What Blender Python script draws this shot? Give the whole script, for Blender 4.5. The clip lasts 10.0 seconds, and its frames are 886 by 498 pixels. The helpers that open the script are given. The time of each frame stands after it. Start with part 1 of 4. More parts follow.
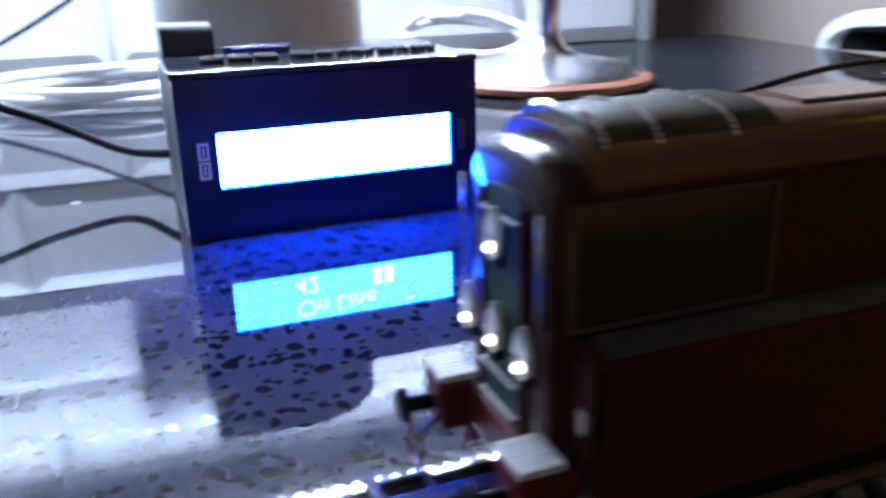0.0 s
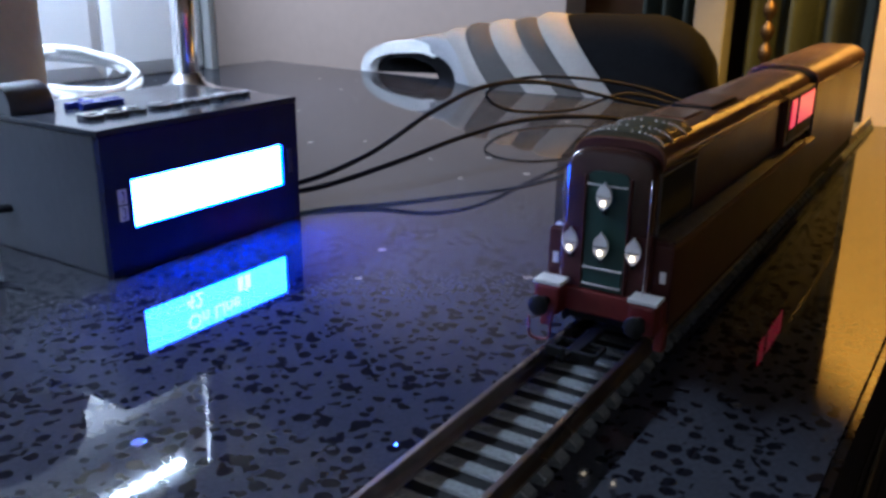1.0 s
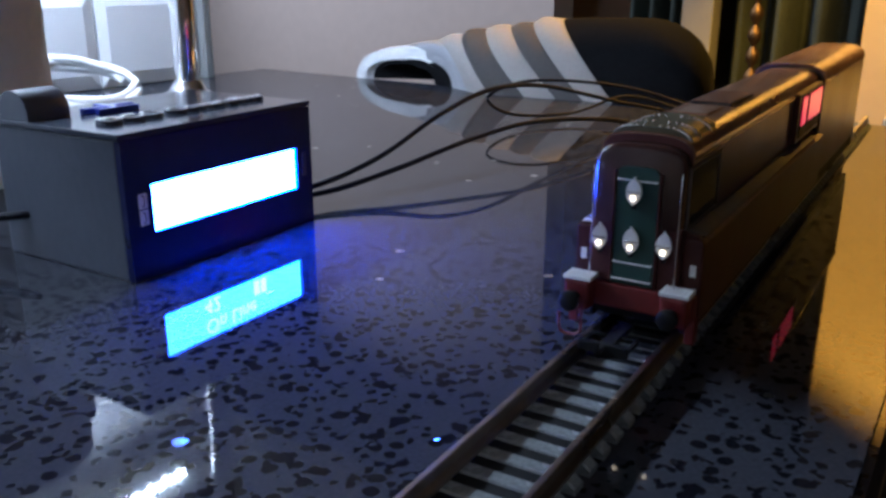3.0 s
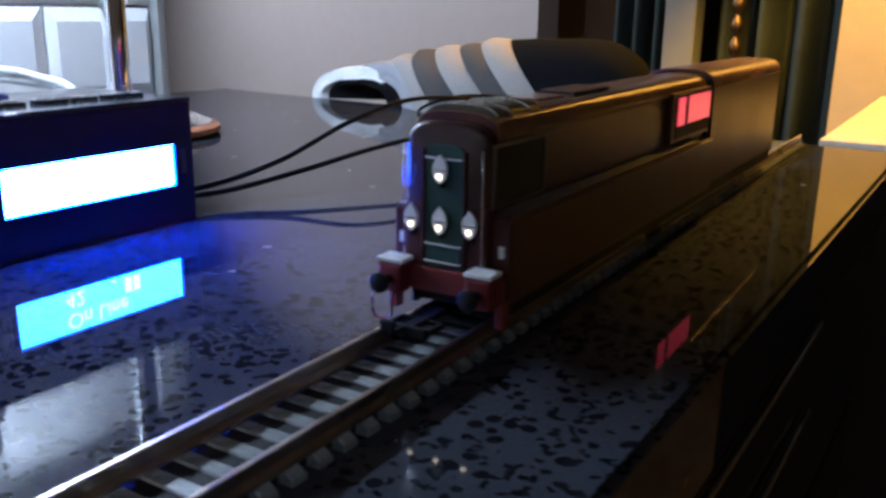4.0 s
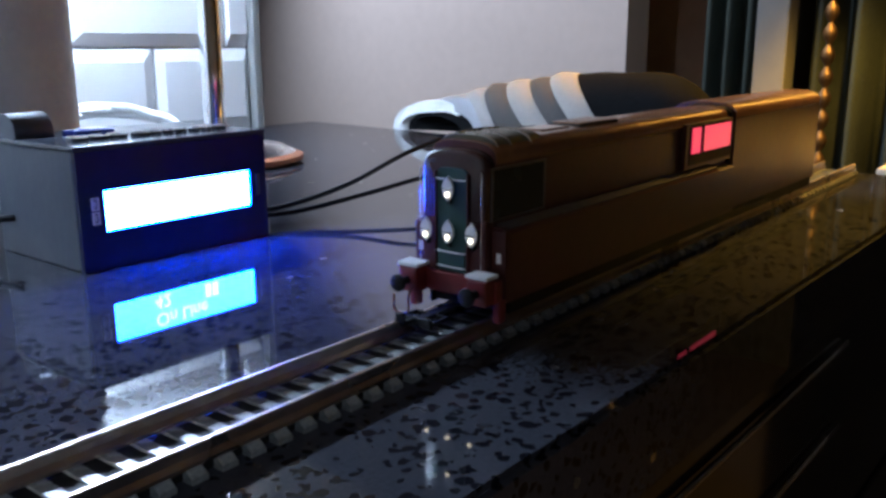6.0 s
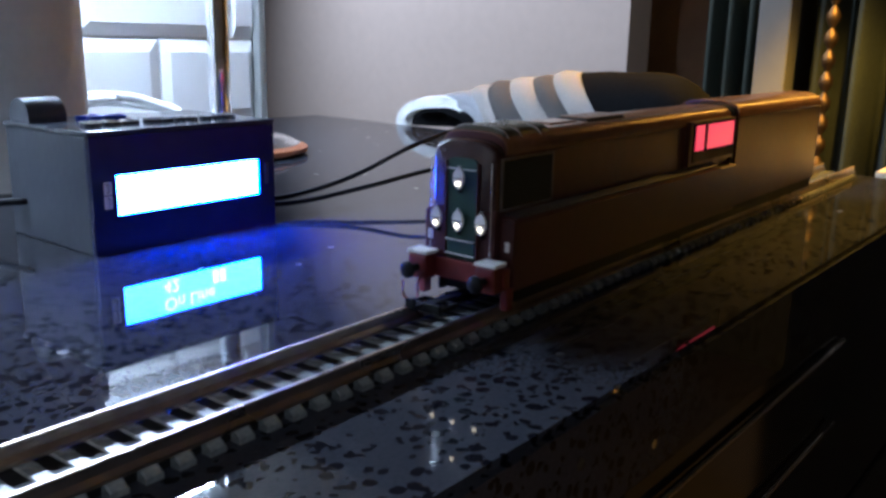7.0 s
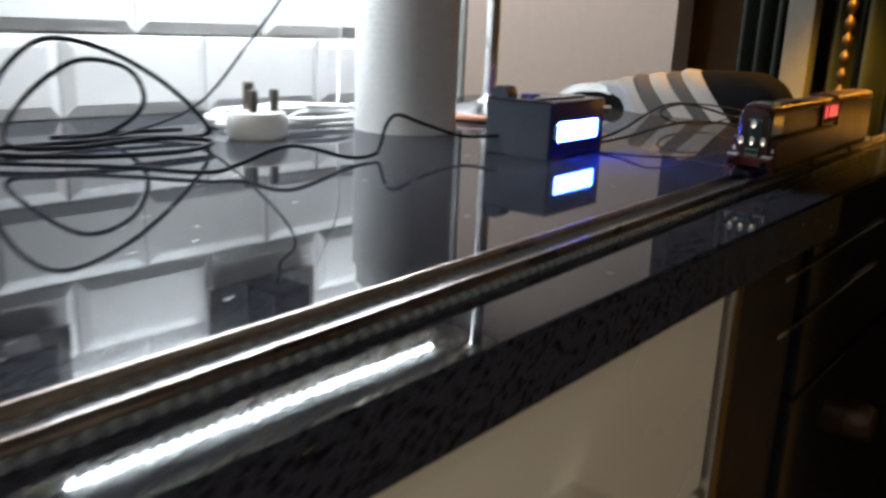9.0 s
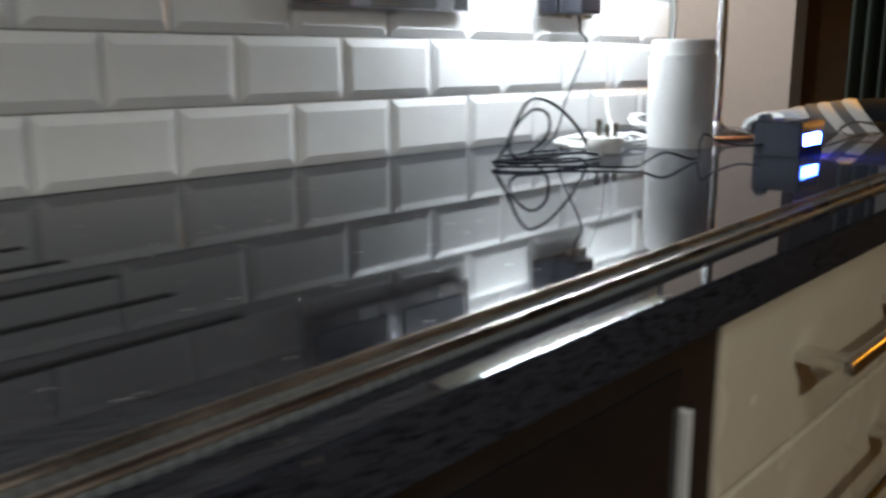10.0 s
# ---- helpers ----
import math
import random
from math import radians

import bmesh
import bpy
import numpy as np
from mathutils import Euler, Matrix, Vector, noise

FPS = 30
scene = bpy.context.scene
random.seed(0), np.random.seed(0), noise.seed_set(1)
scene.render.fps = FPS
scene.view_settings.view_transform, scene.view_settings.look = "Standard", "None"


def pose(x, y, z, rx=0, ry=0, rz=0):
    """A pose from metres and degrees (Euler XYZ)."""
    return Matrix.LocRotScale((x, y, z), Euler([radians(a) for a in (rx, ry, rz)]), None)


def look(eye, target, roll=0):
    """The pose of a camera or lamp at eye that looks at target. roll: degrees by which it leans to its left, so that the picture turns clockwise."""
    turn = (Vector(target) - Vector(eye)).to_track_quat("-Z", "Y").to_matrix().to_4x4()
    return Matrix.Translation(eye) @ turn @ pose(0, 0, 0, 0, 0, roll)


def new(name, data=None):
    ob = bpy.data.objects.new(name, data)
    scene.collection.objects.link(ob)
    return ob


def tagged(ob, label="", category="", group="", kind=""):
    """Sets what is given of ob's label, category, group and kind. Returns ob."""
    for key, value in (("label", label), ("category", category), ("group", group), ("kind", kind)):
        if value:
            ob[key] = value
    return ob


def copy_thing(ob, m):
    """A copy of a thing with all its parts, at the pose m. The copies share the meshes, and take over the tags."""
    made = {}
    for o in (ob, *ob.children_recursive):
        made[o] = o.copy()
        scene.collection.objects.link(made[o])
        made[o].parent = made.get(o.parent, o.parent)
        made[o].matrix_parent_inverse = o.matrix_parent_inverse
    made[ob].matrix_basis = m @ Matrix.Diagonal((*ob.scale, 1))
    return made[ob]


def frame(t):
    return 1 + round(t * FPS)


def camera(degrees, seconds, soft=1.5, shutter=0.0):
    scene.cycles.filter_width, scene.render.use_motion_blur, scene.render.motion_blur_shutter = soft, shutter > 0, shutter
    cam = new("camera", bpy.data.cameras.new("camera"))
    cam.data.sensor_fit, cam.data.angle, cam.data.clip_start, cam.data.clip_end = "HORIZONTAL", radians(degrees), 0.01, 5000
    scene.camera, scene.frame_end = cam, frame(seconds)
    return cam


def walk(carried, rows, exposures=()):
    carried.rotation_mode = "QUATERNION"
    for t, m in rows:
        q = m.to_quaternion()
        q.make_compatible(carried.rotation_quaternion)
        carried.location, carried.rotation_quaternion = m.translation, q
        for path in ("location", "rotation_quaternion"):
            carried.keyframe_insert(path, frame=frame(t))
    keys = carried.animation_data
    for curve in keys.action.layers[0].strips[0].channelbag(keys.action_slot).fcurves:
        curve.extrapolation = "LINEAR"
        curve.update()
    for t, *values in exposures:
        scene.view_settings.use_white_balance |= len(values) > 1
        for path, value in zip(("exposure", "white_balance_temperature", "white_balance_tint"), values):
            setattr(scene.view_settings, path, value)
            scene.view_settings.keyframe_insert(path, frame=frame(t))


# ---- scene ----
cam = camera(54.8, 10.0, soft=3.0, shutter=0.4)
PATH = [
    (0, (-0.034, -0.082, 0.071), (0.629, 1.687, -0.586), -1.4),
    (0.5, (-0.12, -0.07, 0.078), (1.242, 1.247, -0.562), 1.4),
    (1, (-0.169, -0.067, 0.089), (1.434, 0.95, -0.541), 0.6),
    (1.5, (-0.173, -0.056, 0.084), (1.437, 0.951, -0.543), -1.1),
    (2, (-0.178, -0.056, 0.084), (1.444, 0.935, -0.537), -0.6),
    (3.5, (-0.171, -0.068, 0.088), (1.456, 0.929, -0.512), 0.6),
    (4, (-0.152, -0.096, 0.074), (1.489, 0.915, -0.459), 0.8),
    (4.5, (-0.158, -0.119, 0.074), (1.415, 1.001, -0.443), -0.4),
    (5, (-0.169, -0.126, 0.078), (1.37, 1.067, -0.38), -1.0),
    (6.5, (-0.17, -0.136, 0.077), (1.355, 1.069, -0.395), 0.4),
    (7, (-0.176, -0.135, 0.076), (1.354, 1.065, -0.393), 1.1),
    (7.5, (-0.191, -0.137, 0.073), (1.319, 1.084, -0.407), 0.3),
    (8, (-0.229, -0.13, 0.07), (1.273, 1.1, -0.412), 1.0),
    (8.5, (-0.38, -0.139, 0.094), (1.114, 1.089, -0.415), 1.5),
    (9, (-0.583, -0.186, 0.099), (0.957, 0.981, -0.415), 2.5),
    (9.5, (-0.818, -0.237, 0.097), (0.667, 1.02, -0.366), 0.8),
    (10, (-1.124, -0.229, 0.118), (0.345, 1.062, -0.305), -0.4),
]
walk(cam, [(t, look(e, g, r)) for t, e, g, r in PATH], exposures=[(0.0, 0.7, 4950, 12), (0.5, 0.15, 4950, 12), (1.0, 0.2, 4950, 13), (2.0, 0.1, 4950, 13), (3.5, 0.15, 4950, 12), (5.0, 0.35, 4900, 10), (7.3, 0.45, 4900, 10), (8.2, 0.4, 5700, 9), (9.0, 0.2, 6050, 8), (10.0, 0.05, 6050, 7)])

# ---- world and lights ----
world = bpy.data.worlds.new("world")
scene.world = world
world.use_nodes = True
world.node_tree.nodes["Background"].inputs[0].default_value = (0.55, 0.6, 0.75, 1)
world.node_tree.nodes["Background"].inputs[1].default_value = 0.035


def area_light(name, place, target, size_x, size_y, power, colour):
    data = bpy.data.lights.new(name, "AREA")
    data.shape, data.size, data.size_y, data.energy, data.color = "RECTANGLE", size_x, size_y, power, colour
    ob = new(name, data)
    ob.matrix_world = look(place, target)
    return ob


def point_light(name, place, power, colour, radius=0.03):
    data = bpy.data.lights.new(name, "POINT")
    data.energy, data.color, data.shadow_soft_size = power, colour, radius
    ob = new(name, data)
    ob.location = place
    return ob


LED_Z = 0.315
# Unseen ceiling lamp, spread narrowed so the loco stays dark.
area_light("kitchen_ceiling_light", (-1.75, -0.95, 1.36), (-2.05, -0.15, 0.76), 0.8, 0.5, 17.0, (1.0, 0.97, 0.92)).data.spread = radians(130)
# Unseen fill spot added only to brighten the drawer fronts.
down = bpy.data.lights.new("drawer_fill_spot", "SPOT")
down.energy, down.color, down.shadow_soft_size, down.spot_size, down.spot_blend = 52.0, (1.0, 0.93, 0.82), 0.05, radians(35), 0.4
new("drawer_fill_spot", down).matrix_world = look((-1.5, -1.9, 1.36), (-0.66, -0.04, -0.46))
area_light("under_cabinet_light", (-0.020, 0.478, LED_Z - 0.003), (-0.020, 0.478, 0), 0.49, 0.004, 5.6, (0.93, 0.97, 1.0))
spot = bpy.data.lights.new("hall_lamp_bulb", "SPOT")
spot.energy, spot.color, spot.shadow_soft_size, spot.spot_size, spot.spot_blend = 92.0, (1.0, 0.47, 0.04), 0.04, radians(110), 0.25
new("hall_lamp_bulb", spot).matrix_world = look((0.90, 0.0, 0.78), (0.97, -0.22, 0))
# Unseen spot added to wash the lower part of the pale far wall.
wash = bpy.data.lights.new("hall_wall_fill", "SPOT")
wash.energy, wash.color, wash.shadow_soft_size, wash.spot_size, wash.spot_blend = 66.0, (1.0, 0.91, 0.83), 0.05, radians(78), 0.9
new("hall_wall_fill", wash).matrix_world = look((0.55, 1.5, 1.0), (1.5, 1.0, 0.08))


# ---- materials ----
def nodes_of(name):
    m = bpy.data.materials.new(name)
    m.use_nodes = True
    nt = m.node_tree
    return m, nt, nt.nodes["Principled BSDF"]


def mat(name, colour, rough=0.5, metal=0.0, vary=0.15, scale=60.0, bump=0.1, rough_vary=0.1, dirt=0.0, coat=0.0):
    """Colour with fine grain and broad unevenness, in object space."""
    m, nt, p = nodes_of(name)
    N, L = nt.nodes.new, nt.links.new
    tc = N("ShaderNodeTexCoord")
    fine = N("ShaderNodeTexNoise")
    fine.inputs["Scale"].default_value, fine.inputs["Detail"].default_value = scale, 6
    broad = N("ShaderNodeTexNoise")
    broad.inputs["Scale"].default_value, broad.inputs["Detail"].default_value = scale * 0.13, 3
    for n in (fine, broad):
        L(tc.outputs["Object"], n.inputs["Vector"])
    mix = N("ShaderNodeMath")
    mix.operation = "ADD"
    L(fine.outputs["Fac"], mix.inputs[0]), L(broad.outputs["Fac"], mix.inputs[1])
    ramp = N("ShaderNodeMapRange")
    ramp.inputs["From Min"].default_value, ramp.inputs["From Max"].default_value = 0.6, 1.4
    ramp.inputs["To Min"].default_value, ramp.inputs["To Max"].default_value = 1 - vary, 1 + vary
    L(mix.outputs[0], ramp.inputs["Value"])
    mul = N("ShaderNodeVectorMath")
    mul.operation = "SCALE"
    mul.inputs[0].default_value = colour
    L(ramp.outputs[0], mul.inputs["Scale"])
    L(mul.outputs[0], p.inputs["Base Color"])
    rr = N("ShaderNodeMapRange")
    rr.inputs["From Min"].default_value, rr.inputs["From Max"].default_value = 0.3, 0.7
    rr.inputs["To Min"].default_value, rr.inputs["To Max"].default_value = max(rough - rough_vary, 0.02), min(rough + rough_vary, 1)
    L(broad.outputs["Fac"], rr.inputs["Value"])
    L(rr.outputs[0], p.inputs["Roughness"])
    p.inputs["Metallic"].default_value = metal
    p.inputs["Coat Weight"].default_value = coat
    if bump:
        b = N("ShaderNodeBump")
        b.inputs["Strength"].default_value, b.inputs["Distance"].default_value = bump, 0.15 / scale
        L(fine.outputs["Fac"], b.inputs["Height"])
        L(b.outputs["Normal"], p.inputs["Normal"])
    return m


def glow(name, colour, strength):
    m, nt, p = nodes_of(name)
    p.inputs["Base Color"].default_value = (*[min(c * 0.5, 0.5) for c in colour], 1)
    p.inputs["Emission Color"].default_value = (*colour, 1)
    p.inputs["Emission Strength"].default_value = strength
    p.inputs["Roughness"].default_value = 0.3
    return m


def granite():
    m, nt, p = nodes_of("black_granite")
    N, L = nt.nodes.new, nt.links.new
    tc = N("ShaderNodeTexCoord")
    warp = N("ShaderNodeTexNoise")
    warp.inputs["Scale"].default_value = 160
    add = N("ShaderNodeVectorMath")
    add.operation = "MULTIPLY_ADD"
    add.inputs[1].default_value = (0.0022, 0.0022, 0.0022)
    L(tc.outputs["Object"], warp.inputs["Vector"])
    L(warp.outputs["Color"], add.inputs[0]), L(tc.outputs["Object"], add.inputs[2])
    cells = N("ShaderNodeTexVoronoi")
    cells.inputs["Scale"].default_value = 260
    L(add.outputs[0], cells.inputs["Vector"])
    sep = N("ShaderNodeSeparateColor")
    L(cells.outputs["Color"], sep.inputs[0])
    chip = N("ShaderNodeMath")
    chip.operation = "GREATER_THAN"
    chip.inputs[1].default_value = 0.63
    L(sep.outputs[0], chip.inputs[0])
    near = N("ShaderNodeMath")
    near.operation = "LESS_THAN"
    near.inputs[1].default_value = 0.42
    L(cells.outputs["Distance"], near.inputs[0])
    both = N("ShaderNodeMath")
    both.operation = "MULTIPLY"
    L(chip.outputs[0], both.inputs[0]), L(near.outputs[0], both.inputs[1])
    small = N("ShaderNodeTexVoronoi")
    small.inputs["Scale"].default_value = 620
    L(add.outputs[0], small.inputs["Vector"])
    ssep = N("ShaderNodeSeparateColor")
    L(small.outputs["Color"], ssep.inputs[0])
    sgt = N("ShaderNodeMath")
    sgt.operation = "GREATER_THAN"
    sgt.inputs[1].default_value = 0.86
    L(ssep.outputs[0], sgt.inputs[0])
    either = N("ShaderNodeMath")
    either.operation = "MAXIMUM"
    L(both.outputs[0], either.inputs[0]), L(sgt.outputs[0], either.inputs[1])
    both = either
    fine = N("ShaderNodeTexNoise")
    fine.inputs["Scale"].default_value, fine.inputs["Detail"].default_value = 900, 4
    L(tc.outputs["Object"], fine.inputs["Vector"])
    base = N("ShaderNodeMix")
    base.data_type = "RGBA"
    base.inputs["A"].default_value, base.inputs["B"].default_value = (0.020, 0.021, 0.026, 1), (0.044, 0.046, 0.057, 1)
    L(fine.outputs["Fac"], base.inputs["Factor"])
    dark = N("ShaderNodeMix")
    dark.data_type = "RGBA"
    dark.inputs["B"].default_value = (0.006, 0.006, 0.009, 1)
    L(both.outputs[0], dark.inputs["Factor"]), L(base.outputs["Result"], dark.inputs["A"])
    # sparse mirror flakes
    fl = N("ShaderNodeTexVoronoi")
    fl.inputs["Scale"].default_value = 95
    L(add.outputs[0], fl.inputs["Vector"])
    fsep = N("ShaderNodeSeparateColor")
    L(fl.outputs["Color"], fsep.inputs[0])
    fa = N("ShaderNodeMath")
    fa.operation = "GREATER_THAN"
    fa.inputs[1].default_value = 0.87
    L(fsep.outputs[1], fa.inputs[0])
    fb = N("ShaderNodeMath")
    fb.operation = "LESS_THAN"
    fb.inputs[1].default_value = 0.15
    L(fl.outputs["Distance"], fb.inputs[0])
    fc = N("ShaderNodeMath")
    fc.operation = "MULTIPLY"
    L(fa.outputs[0], fc.inputs[0]), L(fb.outputs[0], fc.inputs[1])
    flake = N("ShaderNodeMix")
    flake.data_type = "RGBA"
    flake.inputs["B"].default_value = (0.75, 0.74, 0.7, 1)
    L(fc.outputs[0], flake.inputs["Factor"]), L(dark.outputs["Result"], flake.inputs["A"])
    L(flake.outputs["Result"], p.inputs["Base Color"])
    L(fc.outputs[0], p.inputs["Metallic"])
    geo = N("ShaderNodeNewGeometry")
    off = N("ShaderNodeVectorMath")
    off.operation = "SUBTRACT"
    off.inputs[1].default_value = (0.5, 0.5, 0.5)
    L(fl.outputs["Color"], off.inputs[0])
    tilt = N("ShaderNodeVectorMath")
    tilt.operation = "SCALE"
    L(off.outputs[0], tilt.inputs[0]), L(fc.outputs[0], tilt.inputs["Scale"])
    nsum = N("ShaderNodeVectorMath")
    L(geo.outputs["Normal"], nsum.inputs[0]), L(tilt.outputs[0], nsum.inputs[1])
    nrm = N("ShaderNodeVectorMath")
    nrm.operation = "NORMALIZE"
    L(nsum.outputs[0], nrm.inputs[0]), L(nrm.outputs[0], p.inputs["Normal"])
    rough = N("ShaderNodeTexNoise")
    rough.inputs["Scale"].default_value, rough.inputs["Detail"].default_value = 14, 5
    L(tc.outputs["Object"], rough.inputs["Vector"])
    rr = N("ShaderNodeMapRange")
    rr.inputs["From Min"].default_value, rr.inputs["From Max"].default_value = 0.3, 0.75
    rr.inputs["To Min"].default_value, rr.inputs["To Max"].default_value = 0.015, 0.045
    L(rough.outputs["Fac"], rr.inputs["Value"])
    fr = N("ShaderNodeMapRange")
    fr.inputs["To Min"].default_value, fr.inputs["To Max"].default_value = 0.5, 0.25
    L(fc.outputs[0], fr.inputs["Value"]), L(fr.outputs[0], p.inputs["Roughness"])
    p.inputs["Specular IOR Level"].default_value = 0.0
    # the polish: a resin-sealed gloss over the stone, weaker than glass
    polish, fres, weak, mixed = N("ShaderNodeBsdfGlossy"), N("ShaderNodeFresnel"), N("ShaderNodeMath"), N("ShaderNodeMixShader")
    L(rr.outputs[0], polish.inputs["Roughness"])
    fres.inputs["IOR"].default_value = 1.46
    weak.operation = "MULTIPLY"
    weak.inputs[1].default_value = 0.78
    L(fres.outputs[0], weak.inputs[0]), L(weak.outputs[0], mixed.inputs[0])
    L(p.outputs[0], mixed.inputs[1]), L(polish.outputs[0], mixed.inputs[2])
    L(mixed.outputs[0], nt.nodes["Material Output"].inputs["Surface"])
    return m


M = dict(
    granite=granite(),
    tile=mat("white_tile_glaze", (0.80, 0.80, 0.785), 0.12, 0, 0.04, 30, 0.03, 0.04),
    grout=mat("grout", (0.62, 0.61, 0.58), 0.9, 0, 0.15, 200, 0.3),
    wall=mat("pale_wall_paint", (0.62, 0.55, 0.50), 0.85, 0, 0.05, 40, 0.08),
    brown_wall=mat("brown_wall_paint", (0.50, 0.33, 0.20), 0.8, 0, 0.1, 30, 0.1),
    warm_wall=mat("cream_wall_paint", (0.62, 0.52, 0.38), 0.8, 0, 0.08, 30, 0.1),
    dark_wall=mat("unlit_room_dark", (0.05, 0.055, 0.05), 0.8, 0, 0.2, 20, 0.1),
    ceiling=mat("ceiling_paint", (0.7, 0.69, 0.66), 0.9, 0, 0.04, 30, 0.05),
    floor=mat("dark_floor_vinyl", (0.06, 0.05, 0.045), 0.45, 0, 0.3, 25, 0.1),
    drawer=mat("cream_drawer_lacquer", (0.70, 0.62, 0.47), 0.25, 0, 0.04, 25, 0.02, 0.06),
    carcass=mat("dark_oak_carcass", (0.022, 0.017, 0.014), 0.4, 0, 0.3, 60, 0.1),
    steel=mat("brushed_steel", (0.66, 0.66, 0.68), 0.22, 1, 0.08, 120, 0.05, 0.08),
    chrome=mat("chrome", (0.85, 0.86, 0.88), 0.07, 1, 0.03, 60, 0.0, 0.03),
    handle=mat("satin_chrome", (0.80, 0.78, 0.76), 0.20, 1, 0.04, 150, 0.03, 0.05),
    oven=mat("black_oven_glass", (0.012, 0.012, 0.013), 0.08, 0, 0.2, 20, 0.0, 0.03),
    curtain=mat("dark_green_curtain", (0.05, 0.065, 0.055), 0.9, 0, 0.25, 150, 0.4),
    ledge=mat("dusty_ledge", (0.085, 0.080, 0.080), 0.75, 0, 0.3, 400, 0.3),
    frame_white=mat("white_frame_paint", (0.25, 0.25, 0.235), 0.5, 0, 0.08, 40, 0.05),
    brass=mat("old_brass", (0.17, 0.11, 0.05), 0.5, 1, 0.2, 80, 0.2),
    roll=mat("white_paper_towel", (0.70, 0.70, 0.68), 0.95, 0, 0.06, 220, 0.8),
    box_dark=mat("dark_grey_printed_plastic", (0.052, 0.060, 0.082), 0.42, 0, 0.12, 300, 0.25),
    # Navy puts the display's blue bloom into an otherwise black panel.
    box_face=mat("gloss_acrylic_blue_bloom", (0.008, 0.012, 0.060), 0.16, 0, 0.2, 120, 0.03, 0.05),
    letters=mat("white_letters", (0.90, 0.91, 0.93), 0.2, 0, 0.04, 300, 0.05, 0.05, coat=1.0),
    box_lid=mat("dark_grey_smooth_plastic", (0.030, 0.035, 0.050), 0.16, 0, 0.12, 300, 0.06, 0.05),
    letter_side=mat("dark_letter_base", (0.03, 0.03, 0.04), 0.5, 0, 0.1, 300, 0.2),
    blue_plastic=mat("blue_plastic", (0.015, 0.03, 0.30), 0.4, 0, 0.1, 300, 0.1),
    cable=mat("black_cable_sheath", (0.005, 0.005, 0.009), 0.65, 0, 0.2, 200, 0.1),
    cable_white=mat("white_cable_sheath", (0.75, 0.75, 0.73), 0.45, 0, 0.06, 200, 0.05),
    plug=mat("white_plug_plastic", (0.74, 0.74, 0.70), 0.35, 0, 0.06, 150, 0.05),
    pin=mat("dull_pin_metal", (0.30, 0.27, 0.22), 0.35, 1, 0.2, 300, 0.1),
    charger=mat("black_charger_plastic", (0.015, 0.016, 0.022), 0.4, 0, 0.15, 200, 0.1),
    wine=mat("maroon_loco_paint", (0.066, 0.0215, 0.0190), 0.38, 0, 0.22, 260, 0.08, 0.03),
    wine_gloss=mat("maroon_front_paint", (0.036, 0.015, 0.013), 0.22, 0, 0.2, 260, 0.05, 0.03),
    # Lighter than the maroon body: the warm lamp's light is put into this brown.
    roofm=mat("lamplit_brown_roof", (0.20, 0.105, 0.058), 0.20, 0, 0.22, 260, 0.06, 0.05),
    trim_line=mat("worn_trim_line", (0.085, 0.070, 0.064), 0.4, 0, 0.2, 300, 0.1),
    black=mat("matt_black", (0.010, 0.010, 0.010), 0.6, 0, 0.3, 300, 0.2),
    door_green=mat("dark_green_door", (0.012, 0.045, 0.034), 0.5, 0, 0.2, 300, 0.2),
    red_beam=mat("red_buffer_beam", (0.115, 0.010, 0.009), 0.45, 0, 0.25, 300, 0.15),
    white_paint=mat("off_white_paint", (0.66, 0.66, 0.64), 0.55, 0, 0.12, 500, 0.3),
    glass_dark=mat("dark_cab_glass", (0.022, 0.028, 0.028), 0.1, 0, 0.2, 100, 0.0, 0.03),
    grille=mat("olive_brass_grille", (0.055, 0.052, 0.026), 0.4, 0.2, 0.25, 400, 0.2),
    rail_top=mat("nickel_rail", (0.42, 0.36, 0.30), 0.32, 1, 0.25, 150, 0.15),
    sleeper=mat("grey_plastic_sleeper", (0.165, 0.178, 0.178), 0.24, 0, 0.4, 900, 0.3, 0.06),
    wheel=mat("dark_wheel_metal", (0.09, 0.08, 0.07), 0.45, 0.8, 0.2, 200, 0.1),
    lcd=glow("lcd_backlight", (0.040, 0.095, 1.0), 165.0),
    lcd_text=glow("lcd_characters", (0.75, 0.9, 1.0), 12.0),
    bulb=glow("warm_bulb", (1.0, 0.74, 0.42), 6.0),
    fire=glow("firebox_glow", (1.0, 0.050, 0.085), 0.78),
    led=glow("led_diode", (0.90, 0.96, 1.0), 70.0),
    dull=mat("dull_bronze", (0.16, 0.12, 0.09), 0.35, 1, 0.2, 200, 0.1),
    # Cream and taupe are darkened: the weaker light on the right is put in.
    cloth_cream=mat("cream_cloth_dimmed", (0.25, 0.23, 0.21), 0.95, 0, 0.10, 500, 0.6),
    cloth_grey=mat("taupe_cloth_dimmed", (0.052, 0.047, 0.043), 0.95, 0, 0.15, 500, 0.6),
    cloth_pale=mat("pale_grey_cloth", (0.26, 0.26, 0.27), 0.95, 0, 0.12, 500, 0.6),
    dark_cloth=mat("dark_grey_cloth", (0.006, 0.006, 0.0065), 0.95, 0, 0.3, 300, 0.5),
    leather=mat("tan_leather", (0.32, 0.12, 0.05), 0.5, 0, 0.2, 150, 0.2),
)

for k, level in (("cable", 0.12), ("ledge", 0.12), ("black", 0.12), ("dark_cloth", 0.03), ("wine", 0.28), ("sleeper", 0.9)):
    M[k].node_tree.nodes["Principled BSDF"].inputs["Specular IOR Level"].default_value = level


